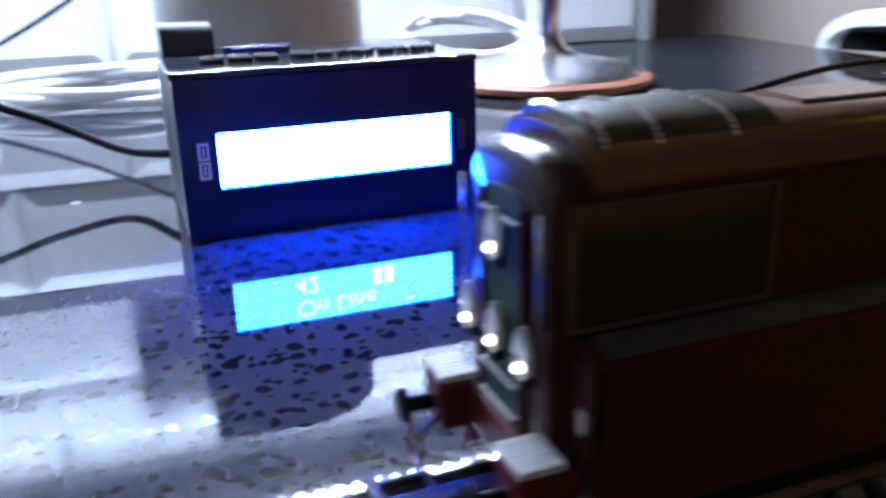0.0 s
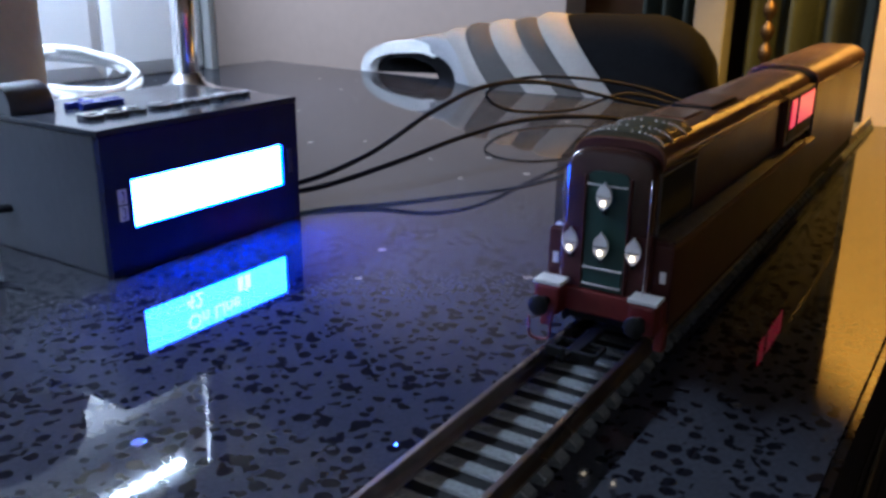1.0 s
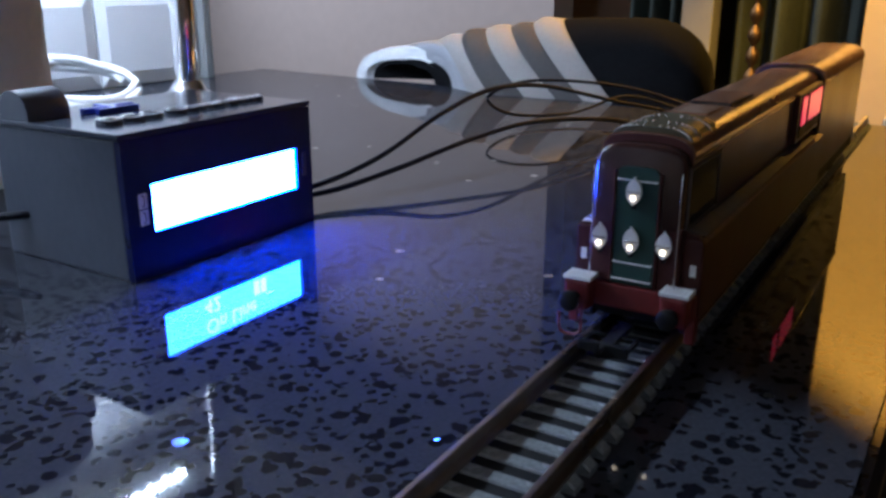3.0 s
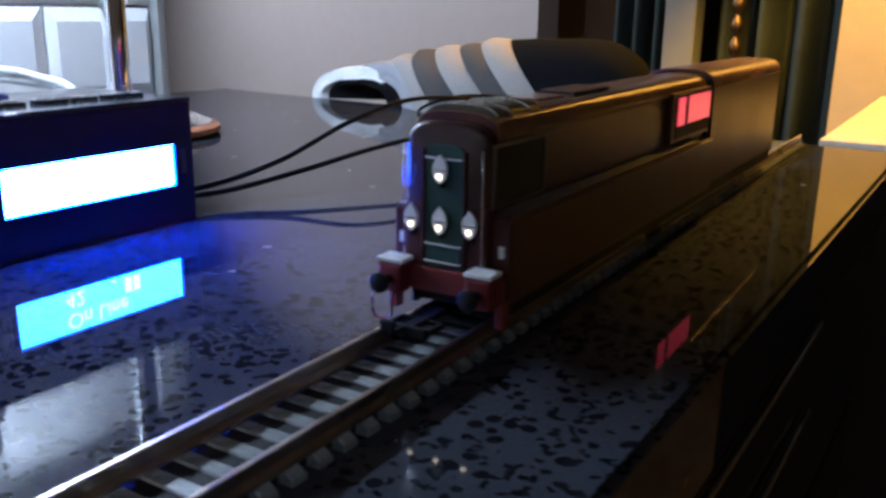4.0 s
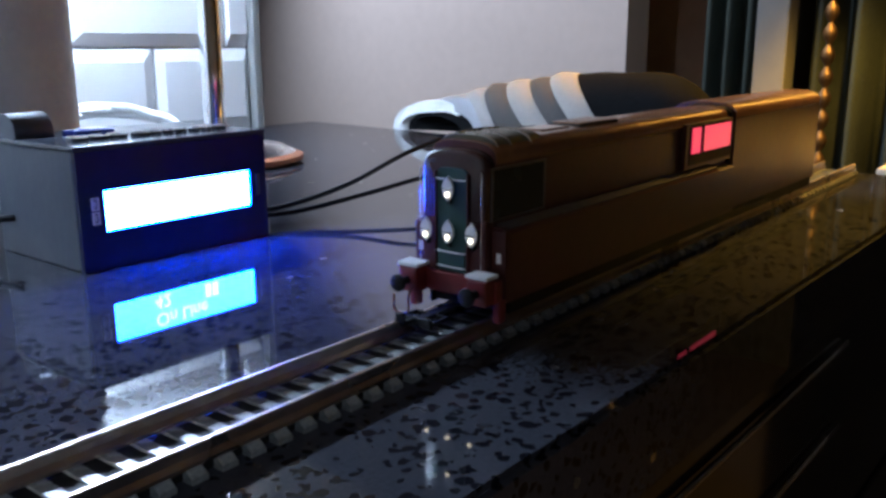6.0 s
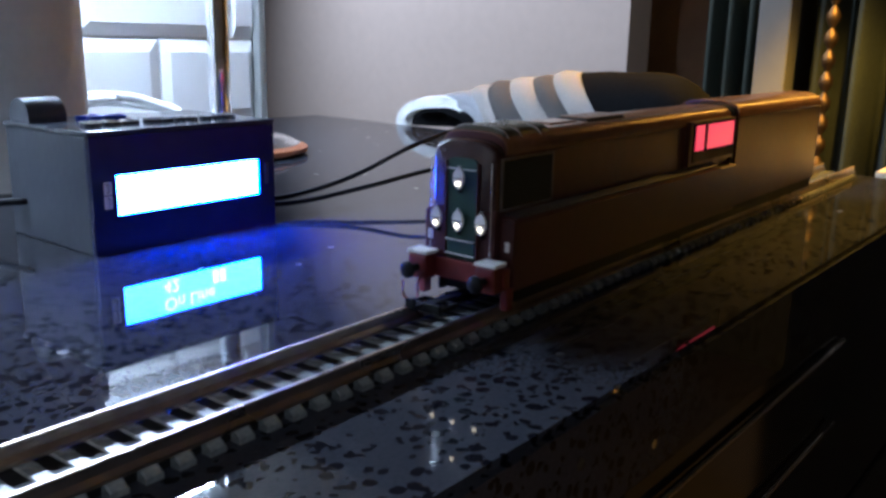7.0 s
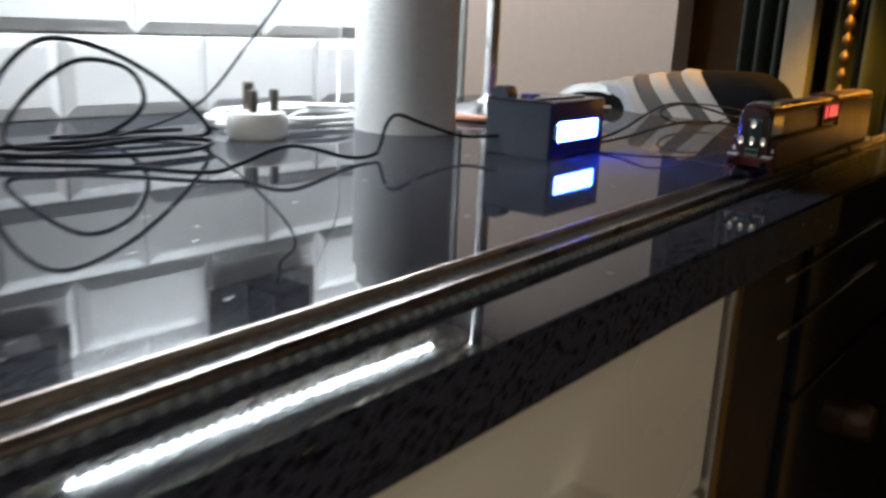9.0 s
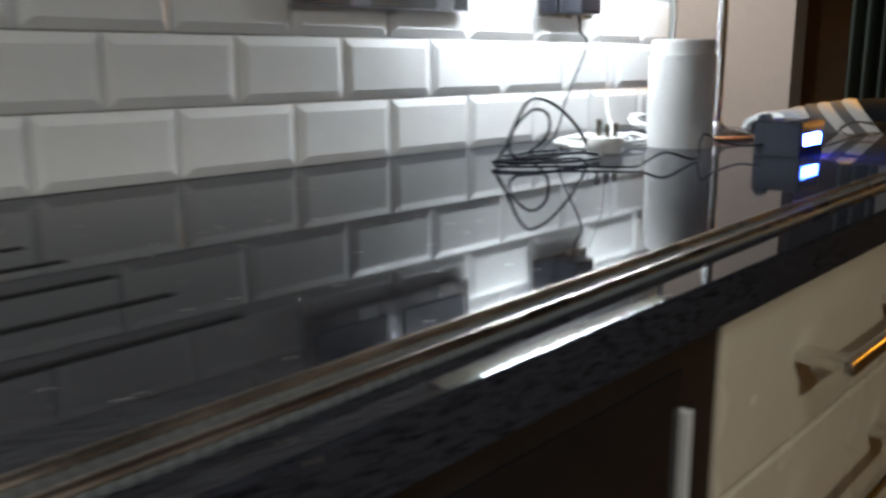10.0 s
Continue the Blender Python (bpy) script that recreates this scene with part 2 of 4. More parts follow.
# ---- mesh helpers ----
def mesh_of(name, bm, material):
    me = bpy.data.meshes.new(name)
    bmesh.ops.recalc_face_normals(bm, faces=bm.faces)
    bm.to_mesh(me)
    bm.free()
    me.materials.append(material)
    return me


def thing(name, place=(0, 0, 0), label="", category="", group="", kind="", turn=0):
    ob = new(name)
    ob.matrix_world = pose(*place, 0, 0, turn)
    ob.empty_display_size = 0.01
    return tagged(ob, label, category, group, kind)


def part(name, bm, material, parent, label=""):
    ob = new(name, mesh_of(name, bm, material))
    ob.parent = parent
    return tagged(ob, label) if label else ob


def solid(name, bm, material, label="", category="", kind="", group=""):
    return tagged(new(name, mesh_of(name, bm, material)), label, category, group, kind)


def box(bm, x0, x1, y0, y1, z0, z1, bevel=0.0, seg=2):
    m = Matrix.Translation(((x0 + x1) / 2, (y0 + y1) / 2, (z0 + z1) / 2)) @ Matrix.Diagonal((abs(x1 - x0), abs(y1 - y0), abs(z1 - z0), 1))
    vs = bmesh.ops.create_cube(bm, size=1, matrix=m)["verts"]
    if bevel:
        es = list({e for v in vs for e in v.link_edges})
        bmesh.ops.bevel(bm, geom=es, offset=bevel, segments=seg, profile=0.6, affect="EDGES")
    return bm


def boxes(*specs):
    bm = bmesh.new()
    for s in specs:
        box(bm, *s)
    return bm


def extrude(bm, outline, x0, x1, steps=1):
    """A prism along x with the outline (y, z) and closed ends."""
    rings = []
    for i in range(steps + 1):
        x = x0 + (x1 - x0) * i / steps
        rings.append([bm.verts.new((x, y, z)) for y, z in outline])
    n = len(outline)
    for a, b in zip(rings, rings[1:]):
        for i in range(n):
            bm.faces.new((a[i], a[(i + 1) % n], b[(i + 1) % n], b[i]))
    bm.faces.new(rings[0])
    bm.faces.new(list(reversed(rings[-1])))
    return bm


def lathe(bm, profile, axis_m=Matrix(), n=24):
    """Turns a profile of (radius, height) round the local z axis."""
    rings = []
    for r, h in profile:
        rings.append([bm.verts.new(axis_m @ Vector((r * math.cos(2 * math.pi * i / n), r * math.sin(2 * math.pi * i / n), h))) for i in range(n)])
    for a, b in zip(rings, rings[1:]):
        for i in range(n):
            bm.faces.new((a[i], a[(i + 1) % n], b[(i + 1) % n], b[i]))
    bm.faces.new(rings[0])
    bm.faces.new(rings[-1])
    return bm


def smooth_path(pts, per=10):
    """A Catmull-Rom line through the points."""
    P = [Vector(p) for p in pts]
    P = [P[0] * 2 - P[1]] + P + [P[-1] * 2 - P[-2]]
    out = []
    for a, b, c, d in zip(P, P[1:], P[2:], P[3:]):
        for i in range(per):
            t = i / per
            out.append(0.5 * ((2 * b) + (c - a) * t + (2 * a - 5 * b + 4 * c - d) * t * t + (3 * b - a - 3 * c + d) * t ** 3))
    return out + [P[-2]]


def tube(bm, pts, r, n=8, per=10):
    line = smooth_path(pts, per)
    rings, up = [], Vector((0.13, 0.21, 0.97))
    for i, p in enumerate(line):
        d = (line[min(i + 1, len(line) - 1)] - line[max(i - 1, 0)]).normalized()
        s = d.cross(up)
        s = s.normalized() if s.length > 0.05 else d.orthogonal().normalized()
        u = s.cross(d)
        rings.append([bm.verts.new(p + s * r * math.cos(2 * math.pi * k / n) + u * r * math.sin(2 * math.pi * k / n)) for k in range(n)])
    for a, b in zip(rings, rings[1:]):
        for k in range(n):
            bm.faces.new((a[k], a[(k + 1) % n], b[(k + 1) % n], b[k]))
    bm.faces.new(rings[0]), bm.faces.new(rings[-1])
    for f in bm.faces:
        f.smooth = True
    return bm


def smooth(ob, angle=35):
    for f in ob.data.polygons:
        f.use_smooth = True
    ob.data.set_sharp_from_angle(angle=radians(angle))
    return ob


def text_mesh(name, words, size, depth, material, m, parent=None):
    cu = bpy.data.curves.new(name, "FONT")
    cu.body, cu.size, cu.extrude = words, size, depth
    tmp = bpy.data.objects.new(name, cu)
    me = bpy.data.meshes.new_from_object(tmp)
    bpy.data.objects.remove(tmp)
    me.materials.clear()
    me.materials.append(material)
    me.transform(m)
    ob = new(name, me)
    ob.parent = parent
    return ob


# ---- the large structure ----
EDGE, WALL, END, LEFT = -0.049, 0.5525, 0.400, -2.2
TILE_END = 0.346
FRONT_SKEW = Matrix.Translation((-0.3, 0, 0)) @ Matrix.Rotation(radians(-1.26), 4, "Z") @ Matrix.Translation((0.3, 0, 0))
SKEW = Matrix.Translation((-0.3, 0, 0)) @ Matrix.Rotation(radians(-2.6), 4, "Z") @ Matrix.Translation((0.3, 0, 0))
SLAB = 0.030

def edge_y(x):
    return EDGE - 0.022 * (x + 0.3)


worktop_bm = bmesh.new()
corners = [(LEFT, edge_y(LEFT)), (END, edge_y(END)), (END + 0.052, 0.530), (LEFT, 0.645)]
low, high = [[worktop_bm.verts.new((x, y, z)) for x, y in corners] for z in (-SLAB, 0)]
worktop_bm.faces.new(high), worktop_bm.faces.new(list(reversed(low)))
for i in range(4):
    worktop_bm.faces.new((low[i], low[(i + 1) % 4], high[(i + 1) % 4], high[i]))
bmesh.ops.bevel(worktop_bm, geom=list(worktop_bm.edges), offset=0.0018, segments=2, affect="EDGES")
solid("worktop", worktop_bm, M["granite"], "polished black granite worktop with dark chips and glinting flecks", "worktop", "structure")

# room shell
solid("floor", boxes((-3.2, 3.4, -2.6, 3.0, -0.98, -0.93)), M["floor"], "dark vinyl kitchen floor", "floor", "structure")
solid("ceiling", boxes((-3.2, 3.4, -2.6, 3.0, 1.42, 1.46)), M["ceiling"], "plain white painted ceiling", "ceiling", "structure")
solid("wall_south", boxes((-3.2, 3.4, -2.7, -2.6, -0.93, 1.42)), M["warm_wall"], "plain cream kitchen wall behind the camera", "wall", "structure")
solid("wall_west", boxes((-3.3, -3.2, -2.7, 3.0, -0.93, 1.42)), M["warm_wall"], "plain cream kitchen wall", "wall", "structure")
wall_north = solid("wall_north", boxes((-3.0, TILE_END, WALL + 0.006, WALL + 0.12, -0.93, 1.42)), M["grout"], "kitchen wall behind bevelled white metro tiles", "wall", "structure")
solid("wall_far_north", boxes((END, 3.4, 3.0, 3.1, -0.93, 1.42)), M["wall"], "plain wall of the further room", "wall", "structure")
FAR = 1.5
solid("wall_east", boxes((FAR, FAR + 0.1, 0.70, 3.0, -0.93, 1.42)), M["wall"], "pale pinkish-beige painted wall of the further room", "wall", "structure")
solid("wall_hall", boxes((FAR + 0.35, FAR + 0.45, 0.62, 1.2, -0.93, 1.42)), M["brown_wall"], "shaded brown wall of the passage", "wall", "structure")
# Near-black colour stands in for the room being unlit.
solid("wall_dark", boxes((FAR + 1.0, FAR + 1.1, -2.6, 3.0, -0.93, 1.42)), M["dark_wall"], "far wall of the further room, coloured dark for lack of light", "wall", "structure")

# tile edge trim at the wall's end
solid("trim", boxes((TILE_END - 0.004, TILE_END + 0.004, WALL - 0.008, WALL + 0.006, 0, 1.42, 0.001)), M["frame_white"], "slim white tile edge trim at the wall end", "trim", "structure")

# wall cabinets with the light strip under them
def wall_cabinet(x0, x1):
    c = thing("wall_cabinet", (x0, WALL, LED_Z + 0.01), "cream wall cabinet above the worktop", "cabinet", "wall cabinets")
    w = x1 - x0
    part("body", boxes((0, w, -0.29, 0, 0, 0.6, 0.001)), M["drawer"], c)
    part("door", boxes((0.002, w - 0.002, -0.31, -0.292, 0.002, 0.6, 0.002)), M["drawer"], c)
    return c


wall_cabinet(-0.30, 0.335)

strip = thing("under_cabinet_strip", (-0.020, 0.478, LED_Z), "slim LED light strip under the wall cabinet", "light strip")
part("housing", boxes((-0.250, 0.250, -0.022, 0.022, 0.0, 0.0095, 0.001)), M["plug"], strip, "white light housing")
led_me = mesh_of("diode", boxes((-0.0022, 0.0022, -0.0022, 0.0022, -0.0075, -0.006)), M["led"])
for i in range(34):
    d = new("diode", led_me)
    d.location, d.parent = (-0.239 + i * 0.0145, 0.0, 0), strip

# base units
UNIT_Y = -0.037
def drawer_unit():
    c = thing("drawer_unit", (-0.638, UNIT_Y, -SLAB), "cream lacquered drawer unit with chrome bar handles under the worktop", "cabinet")
    w = 0.507
    part("carcass", boxes((0, w, 0.02, 0.50, -0.80, -0.002)), M["carcass"], c)
    z = -0.004
    for h in (0.122, 0.28, 0.35):
        d = part("drawer_front", boxes((0.002, w - 0.002, 0, 0.0195, z - h, z, 0.0025)), M["drawer"], c)
        hz = z - 0.056
        bar = part("handle", boxes((0.118, 0.356, -0.042, -0.0325, hz - 0.0048, hz + 0.0048, 0.002)), M["handle"], d, "square chrome bar handle")
        for px in (0.122, 0.328):
            part("post", boxes((px, px + 0.022, -0.034, 0.001, hz - 0.0042, hz + 0.0042, 0.0012)), M["handle"], bar)
        z -= h + 0.005
    return c


drawer_unit()
washer = thing("dishwasher", (-1.24, UNIT_Y, -SLAB), "black built-in dishwasher with a bright edge strip", "dishwasher")
part("body", boxes((0, 0.598, 0.002, 0.50, -0.80, -0.002)), M["carcass"], washer)
part("door", boxes((0.002, 0.545, -0.002, 0.0, -0.78, -0.02)), M["oven"], washer)
part("edge_strip", boxes((0.547, 0.552, -0.007, 0.0015, -0.78, -0.045, 0.001)), M["plug"], washer, "bright white edge strip")
post = thing("end_panel", (-0.128, UNIT_Y, -SLAB), "dark oak filler post with a steel edge strip", "panel")
part("board", boxes((0.012, 0.13, 0.0, 0.50, -0.88, -0.002)), M["carcass"], post)
part("edge_strip", boxes((0.0, 0.0115, -0.004, 0.02, -0.88, -0.002, 0.001)), M["steel"], post, "brushed steel edge strip")
oven = thing("oven", (0.006, UNIT_Y, -SLAB), "black glass built-in oven with a round bronze knob", "oven")
part("body", boxes((0, 0.385, 0.004, 0.50, -0.88, -0.002)), M["carcass"], oven)
part("door", boxes((0.004, 0.381, -0.006, 0.0035, -0.70, -0.12, 0.002)), M["oven"], oven)
part("control_panel", boxes((0.004, 0.381, -0.006, 0.0035, -0.115, -0.004, 0.002)), M["oven"], oven)
# Round bars added to carry edge highlights: worktop edge above, oven trim below.
for sz in (-0.015, -0.053):
    part("highlight_bar", tube(bmesh.new(), [(-0.06, -0.0078, sz), (0.07, -0.0078, sz), (0.20, -0.0078, sz)], 0.0012, 10, 6), M["handle"], oven, "thin round bar added to carry an edge highlight")
kb = lathe(bmesh.new(), [(0.0, 0), (0.018, 0), (0.018, 0.012), (0.015, 0.02), (0, 0.02)][1:-1], pose(0.2, -0.006, -0.2, 90, 0, 0), 20)
smooth(part("knob", kb, M["dull"], oven, "round dull bronze knob"))
solid("base_unit_left", boxes((LEFT, -1.245, UNIT_Y, 0.5, -0.9, -SLAB - 0.002)), M["carcass"], "dark base unit under the worktop", "cabinet")

# further room
def curtain(place, width, material, label, folds=7, height=2.3):
    bm = bmesh.new()
    n = folds * 8
    top, bot = [], []
    for i in range(n + 1):
        y = width * i / n
        x = 0.03 * math.sin(2 * math.pi * folds * i / n) + 0.012 * math.sin(5.1 * i / n * folds)
        top.append(bm.verts.new((x, y, height))), bot.append(bm.verts.new((x * 1.3, y, 0)))
    for i in range(n):
        bm.faces.new((bot[i], bot[i + 1], top[i + 1], top[i]))
    ob = solid("curtain", bm, material, label, "curtain")
    so = ob.modifiers.new("thick", "SOLIDIFY")
    so.thickness = 0.004
    ob.location = place
    return smooth(ob, 60)


curtain((FAR + 0.12, 0.44, -0.93), 0.14, M["curtain"], "dark green curtain hanging in the further room", 3)
curtain((FAR + 0.12, -0.05, -0.93), 0.41, M["curtain"], "wide dark green curtain hanging in the further room", 6)
solid("door_frame", boxes((FAR, FAR + 0.06, 0.375, 0.435, -0.93, 1.42, 0.004)), M["frame_white"], "grey-white painted door frame post", "door frame", "structure")
bead = thing("bead_string", (FAR - 0.1, 0.275, -0.93), "string of brass beads hanging by the curtain", "bead string")
bm = bmesh.new()
prof = []
for i in range(60):
    prof += [(0.004, i * 0.036), (0.010, i * 0.036 + 0.009), (0.012, i * 0.036 + 0.017), (0.010, i * 0.036 + 0.025), (0.004, i * 0.036 + 0.034)]
smooth(part("strand", lathe(bm, prof, Matrix(), 14), M["brass"], bead))
solid("wall_warm", boxes((FAR - 0.3, FAR - 0.2, -0.06, 0.085, -0.93, 1.42)), M["warm_wall"], "narrow cream wall end glowing under a warm lamp", "wall", "structure")


# ---- track ----
track = thing("model_railway_track", (0, 0, 0), "straight model railway track with nickel rails on pale grey sleepers", "railway track")
T0, T1, GAUGE, RAIL_Z = -1.55, 0.395, 0.0165, 0.0065
for s in (1, -1):
    y0 = s * (GAUGE / 2 + 0.0006)
    prof = [(-0.0013, 0.0024), (0.0013, 0.0024), (0.0013, 0.0032), (0.0004, 0.0042), (0.0004, 0.0055), (0.0007, 0.0058), (0.0007, 0.0064), (0.0005, 0.0066), (-0.0005, 0.0066), (-0.0007, 0.0064), (-0.0007, 0.0058), (-0.0004, 0.0055), (-0.0004, 0.0042), (-0.0013, 0.0032)]
    part("rail", extrude(bmesh.new(), [(y0 + y, z) for y, z in prof], T0, T1, 1), M["rail_top"], track, "worn nickel-silver rail")
    joint = boxes(*[(x - 0.006, x + 0.006, y0 - 0.0017, y0 + 0.0017, 0.0033, 0.0052, 0.0003) for x in (-0.53,)])
    part("rail_joiner", joint, M["steel"], track)
# Black strip added to put the dark of the sleeper gaps into colour.
part("gap_strip", boxes((T0, T1, -0.0090, 0.0090, 0.0, 0.0020, 0.0004)), M["black"], track, "added black strip darkening the gaps between sleepers")
PITCH = 0.0068

# dark sideboard with a pale top past the worktop's end, under the warm lamp
# Added block: its dark body keeps the lit lower wall behind out of view.
side = thing("sideboard", (END + 0.03, -0.02, 0), "added dark sideboard hiding the wall below, pale top under warm lamp", "sideboard")
part("body", boxes((0.0, 0.36, -0.14, 0.0, -0.92, -0.022, 0.003)), M["carcass"], side)
part("top", boxes((-0.005, 0.365, -0.145, 0.005, -0.0215, 0.001, 0.002)), M["warm_wall"], side, "pale painted top")

# ---- locomotive ----
loco = thing("model_locomotive", (0, 0, 0), "dark maroon slab-sided model locomotive with four lit headcode discs", "model train")
UW, LW, CW, FX, RX = 0.0105, 0.0150, 0.0124, 0.0045, 0.290


def arch(w, z0, z1, crown, n=10, r=0.006):
    """Outline from the side's foot over a rounded roof."""
    pts = [(w, z0), (w, z1)]
    for i in range(1, n):
        a = math.pi * i / n
        c, s = math.cos(a), math.sin(a)
        pts.append((w * math.copysign(abs(c) ** 0.62, c), z1 + (crown - z1) * s ** 0.75))
    return pts + [(-w, z1), (-w, z0)]


front_bm, front_rings = bmesh.new(), []
for dx, cut in ((0.0, 0.0016), (0.0003, 0.0008), (0.0008, 0.0003), (0.0016, 0.0), (0.0042, 0.0)):
    front_rings.append([front_bm.verts.new((FX + dx, y, z)) for y, z in arch(UW - cut * 0.6, 0.0330, 0.0460 - cut * 0.3, 0.0516 - cut, 18)])
for ra, rb in zip(front_rings, front_rings[1:]):
    for k in range(len(ra)):
        front_bm.faces.new((ra[k], ra[(k + 1) % len(ra)], rb[(k + 1) % len(ra)], rb[k]))
front_bm.faces.new(front_rings[0]), front_bm.faces.new(list(reversed(front_rings[-1])))
smooth(part("cab_front", front_bm, M["wine_gloss"], loco, "maroon cab front with a rounded brow"), 60)
smooth(part("upper_body", extrude(bmesh.new(), arch(UW, 0.0310, 0.0475, 0.0533, 14), FX + 0.004, 0.170), M["wine"], loco), 40)
smooth(part("rear_body", extrude(bmesh.new(), arch(0.0128, 0.0115, 0.0482, 0.0548, 14), 0.1725, RX), M["wine"], loco, "plain maroon rear body section"), 40)
smooth(part("joint_band", extrude(bmesh.new(), arch(0.0121, 0.013, 0.0480, 0.0541, 14), 0.170, 0.1725), M["black"], loco, "dark gap between the body sections"), 40)
def roof_shell(w, z0, z1, crown, x0, x1):
    outer = [(y, z + 0.0003) for y, z in arch(w + 0.0003, z0, z1, crown, 18)][1:-1]
    inner = [(y * 0.96, z - 0.0006) for y, z in reversed(outer)]
    return extrude(bmesh.new(), outer + inner, x0, x1)


smooth(part("roof", roof_shell(UW, 0.0335, 0.0480, 0.0533, FX + 0.0045, 0.170), M["roofm"], loco, "curved roof with warm lamplight put into its brown"), 40)
smooth(part("roof", roof_shell(0.0128, 0.0115, 0.0488, 0.0548, 0.1725, RX), M["roofm"], loco, "curved roof with warm lamplight put into its brown"), 40)
for s in (1, -1):
    bm = extrude(bmesh.new(), [(s * 0.0085, 0.012), (s * LW, 0.012), (s * LW, 0.0303), (s * (LW - 0.0006), 0.0312), (s * 0.0085, 0.0324)], 0.0075, 0.152)
    part("side_tank", bm, M["wine"], loco, "lower side tank with a sloping ledge")
    bm = extrude(bmesh.new(), [(s * (LW - 0.0050), 0.012), (s * LW, 0.012), (s * LW, 0.0300), (s * (LW - 0.0050), 0.0312)], 0.152, 0.170)
    part("side_panel", bm, M["wine"], loco)
for s in (1, -1):
    part("ledge", extrude(bmesh.new(), [(s * (UW + 0.0001), 0.0322), (s * (LW - 0.0004), 0.0313), (s * (LW - 0.0004), 0.0316), (s * (UW + 0.0001), 0.0325)], 0.0090, 0.1515), M["ledge"], loco, "dusty grey ledge along the side")
    part("valance", boxes((0.012, 0.286, s * 0.0120 - 0.0008, s * 0.0120 + 0.0008, 0.0075, 0.0125, 0.0003)), M["black"], loco)
part("inner_body", boxes((0.0075, 0.170, -0.0098, 0.0098, 0.012, 0.0335)), M["wine"], loco)
# cab front: frame, recessed door, rails
part("front_apron", boxes((FX, 0.0080, -UW, UW, 0.0165, 0.0337, 0.0006)), M["wine"], loco)
door_bm = bmesh.new()
hood = [(math.copysign(0.0048 * abs(math.cos(a)) ** 0.45, math.cos(a)), 0.0440 + 0.0026 * math.sin(a) ** 0.6) for a in [math.pi * k / 12 for k in range(13)]]
extrude(door_bm, [(-0.0048, 0.0190), (0.0048, 0.0190)] + hood, FX - 0.0006, FX + 0.001)
box(door_bm, FX - 0.0009, FX, -0.0044, 0.0044, 0.0200, 0.0240)
part("front_door", door_bm, M["door_green"], loco, "dark green gangway door with a rounded top")
part("door_frame", boxes((FX - 0.0011, FX + 0.0005, -0.0055, -0.0050, 0.0185, 0.0455, 0.0002), (FX - 0.0011, FX + 0.0005, 0.0050, 0.0055, 0.0185, 0.0455, 0.0002)), M["wine"], loco)
for z in (0.0244, 0.0204, 0.0437):
    part("handrail", boxes((FX - 0.0016, FX - 0.0012, -0.0046, 0.0046, z - 0.00014, z + 0.00014), (FX - 0.0014, FX, -0.0046, -0.0042, z - 0.00014, z + 0.00014), (FX - 0.0014, FX, 0.0042, 0.0046, z - 0.00014, z + 0.00014)), M["white_paint"], loco, "thin pale handrail")
for s in (1, -1):
    bm = tube(bmesh.new(), [(FX - 0.0013, s * 0.0100, 0.0205), (FX - 0.0013, s * 0.0100, 0.03), (FX - 0.0013, s * 0.0100, 0.0462)], 0.00017, 6, 3)
    part("handrail", bm, M["steel"], loco, "thin upright handrail")
# discs with bulbs
disc_places = [(0.0004, 0.0412), (0.0078, 0.0298), (0.0004, 0.0298), (-0.0072, 0.0298)]
for y, z in disc_places:
    bm = bmesh.new()
    rim = []
    for i in range(24):
        a = 2 * math.pi * i / 24
        v = math.sin(a)
        rim.append((math.copysign(0.0018 * (1 - v * v) ** 0.72, math.cos(a)), 0.0030 * v))
    f = [bm.verts.new((FX - 0.0020, y + u, z + v)) for u, v in rim]
    g = [bm.verts.new((FX - 0.0013, y + u, z + v)) for u, v in rim]
    bm.faces.new(f), bm.faces.new(list(reversed(g)))
    for i in range(24):
        bm.faces.new((f[i], f[(i + 1) % 24], g[(i + 1) % 24], g[i]))
    box(bm, FX - 0.0021, FX - 0.0013, y - 0.00022, y + 0.00022, z + 0.0027, z + 0.0033)
    d = part("headcode_disc", bm, M["white_paint"], loco, "white oval headcode disc")
    part("hinge_bar", boxes((FX - 0.0024, FX - 0.0019, y - 0.0016, y + 0.0016, z - 0.00012, z + 0.00015)), M["steel"], d)
    bm = bmesh.new()
    bmesh.ops.create_uvsphere(bm, u_segments=12, v_segments=8, radius=0.00056, matrix=Matrix.Translation((FX - 0.0021, y, z - 0.0014)))
    smooth(part("bulb", bm, M["bulb"], d, "small warm lit bulb"))
    part("bracket", boxes((FX - 0.0015, FX + 0.0005, y - 0.0004, y + 0.0004, z - 0.0040, z - 0.0028)), M["black"], loco)
# number plates stay plain
for s in (1, -1):
    part("plate", boxes((0.0068, 0.0074, s * 0.0130 - 0.0007, s * 0.0130 + 0.0007, 0.0225, 0.0252)), M["letters"], loco, "small pale plate")
    part("tank_front", boxes((0.0070, 0.0090, s * 0.0098, s * LW, 0.0195, 0.0308, 0.0004)), M["wine"], loco)
    part("step_cap", boxes((0.0072, 0.0092, s * 0.0108, s * (LW - 0.0012), 0.0315, 0.0319, 0.0002)), M["white_paint"] if s > 0 else M["wine"], loco)
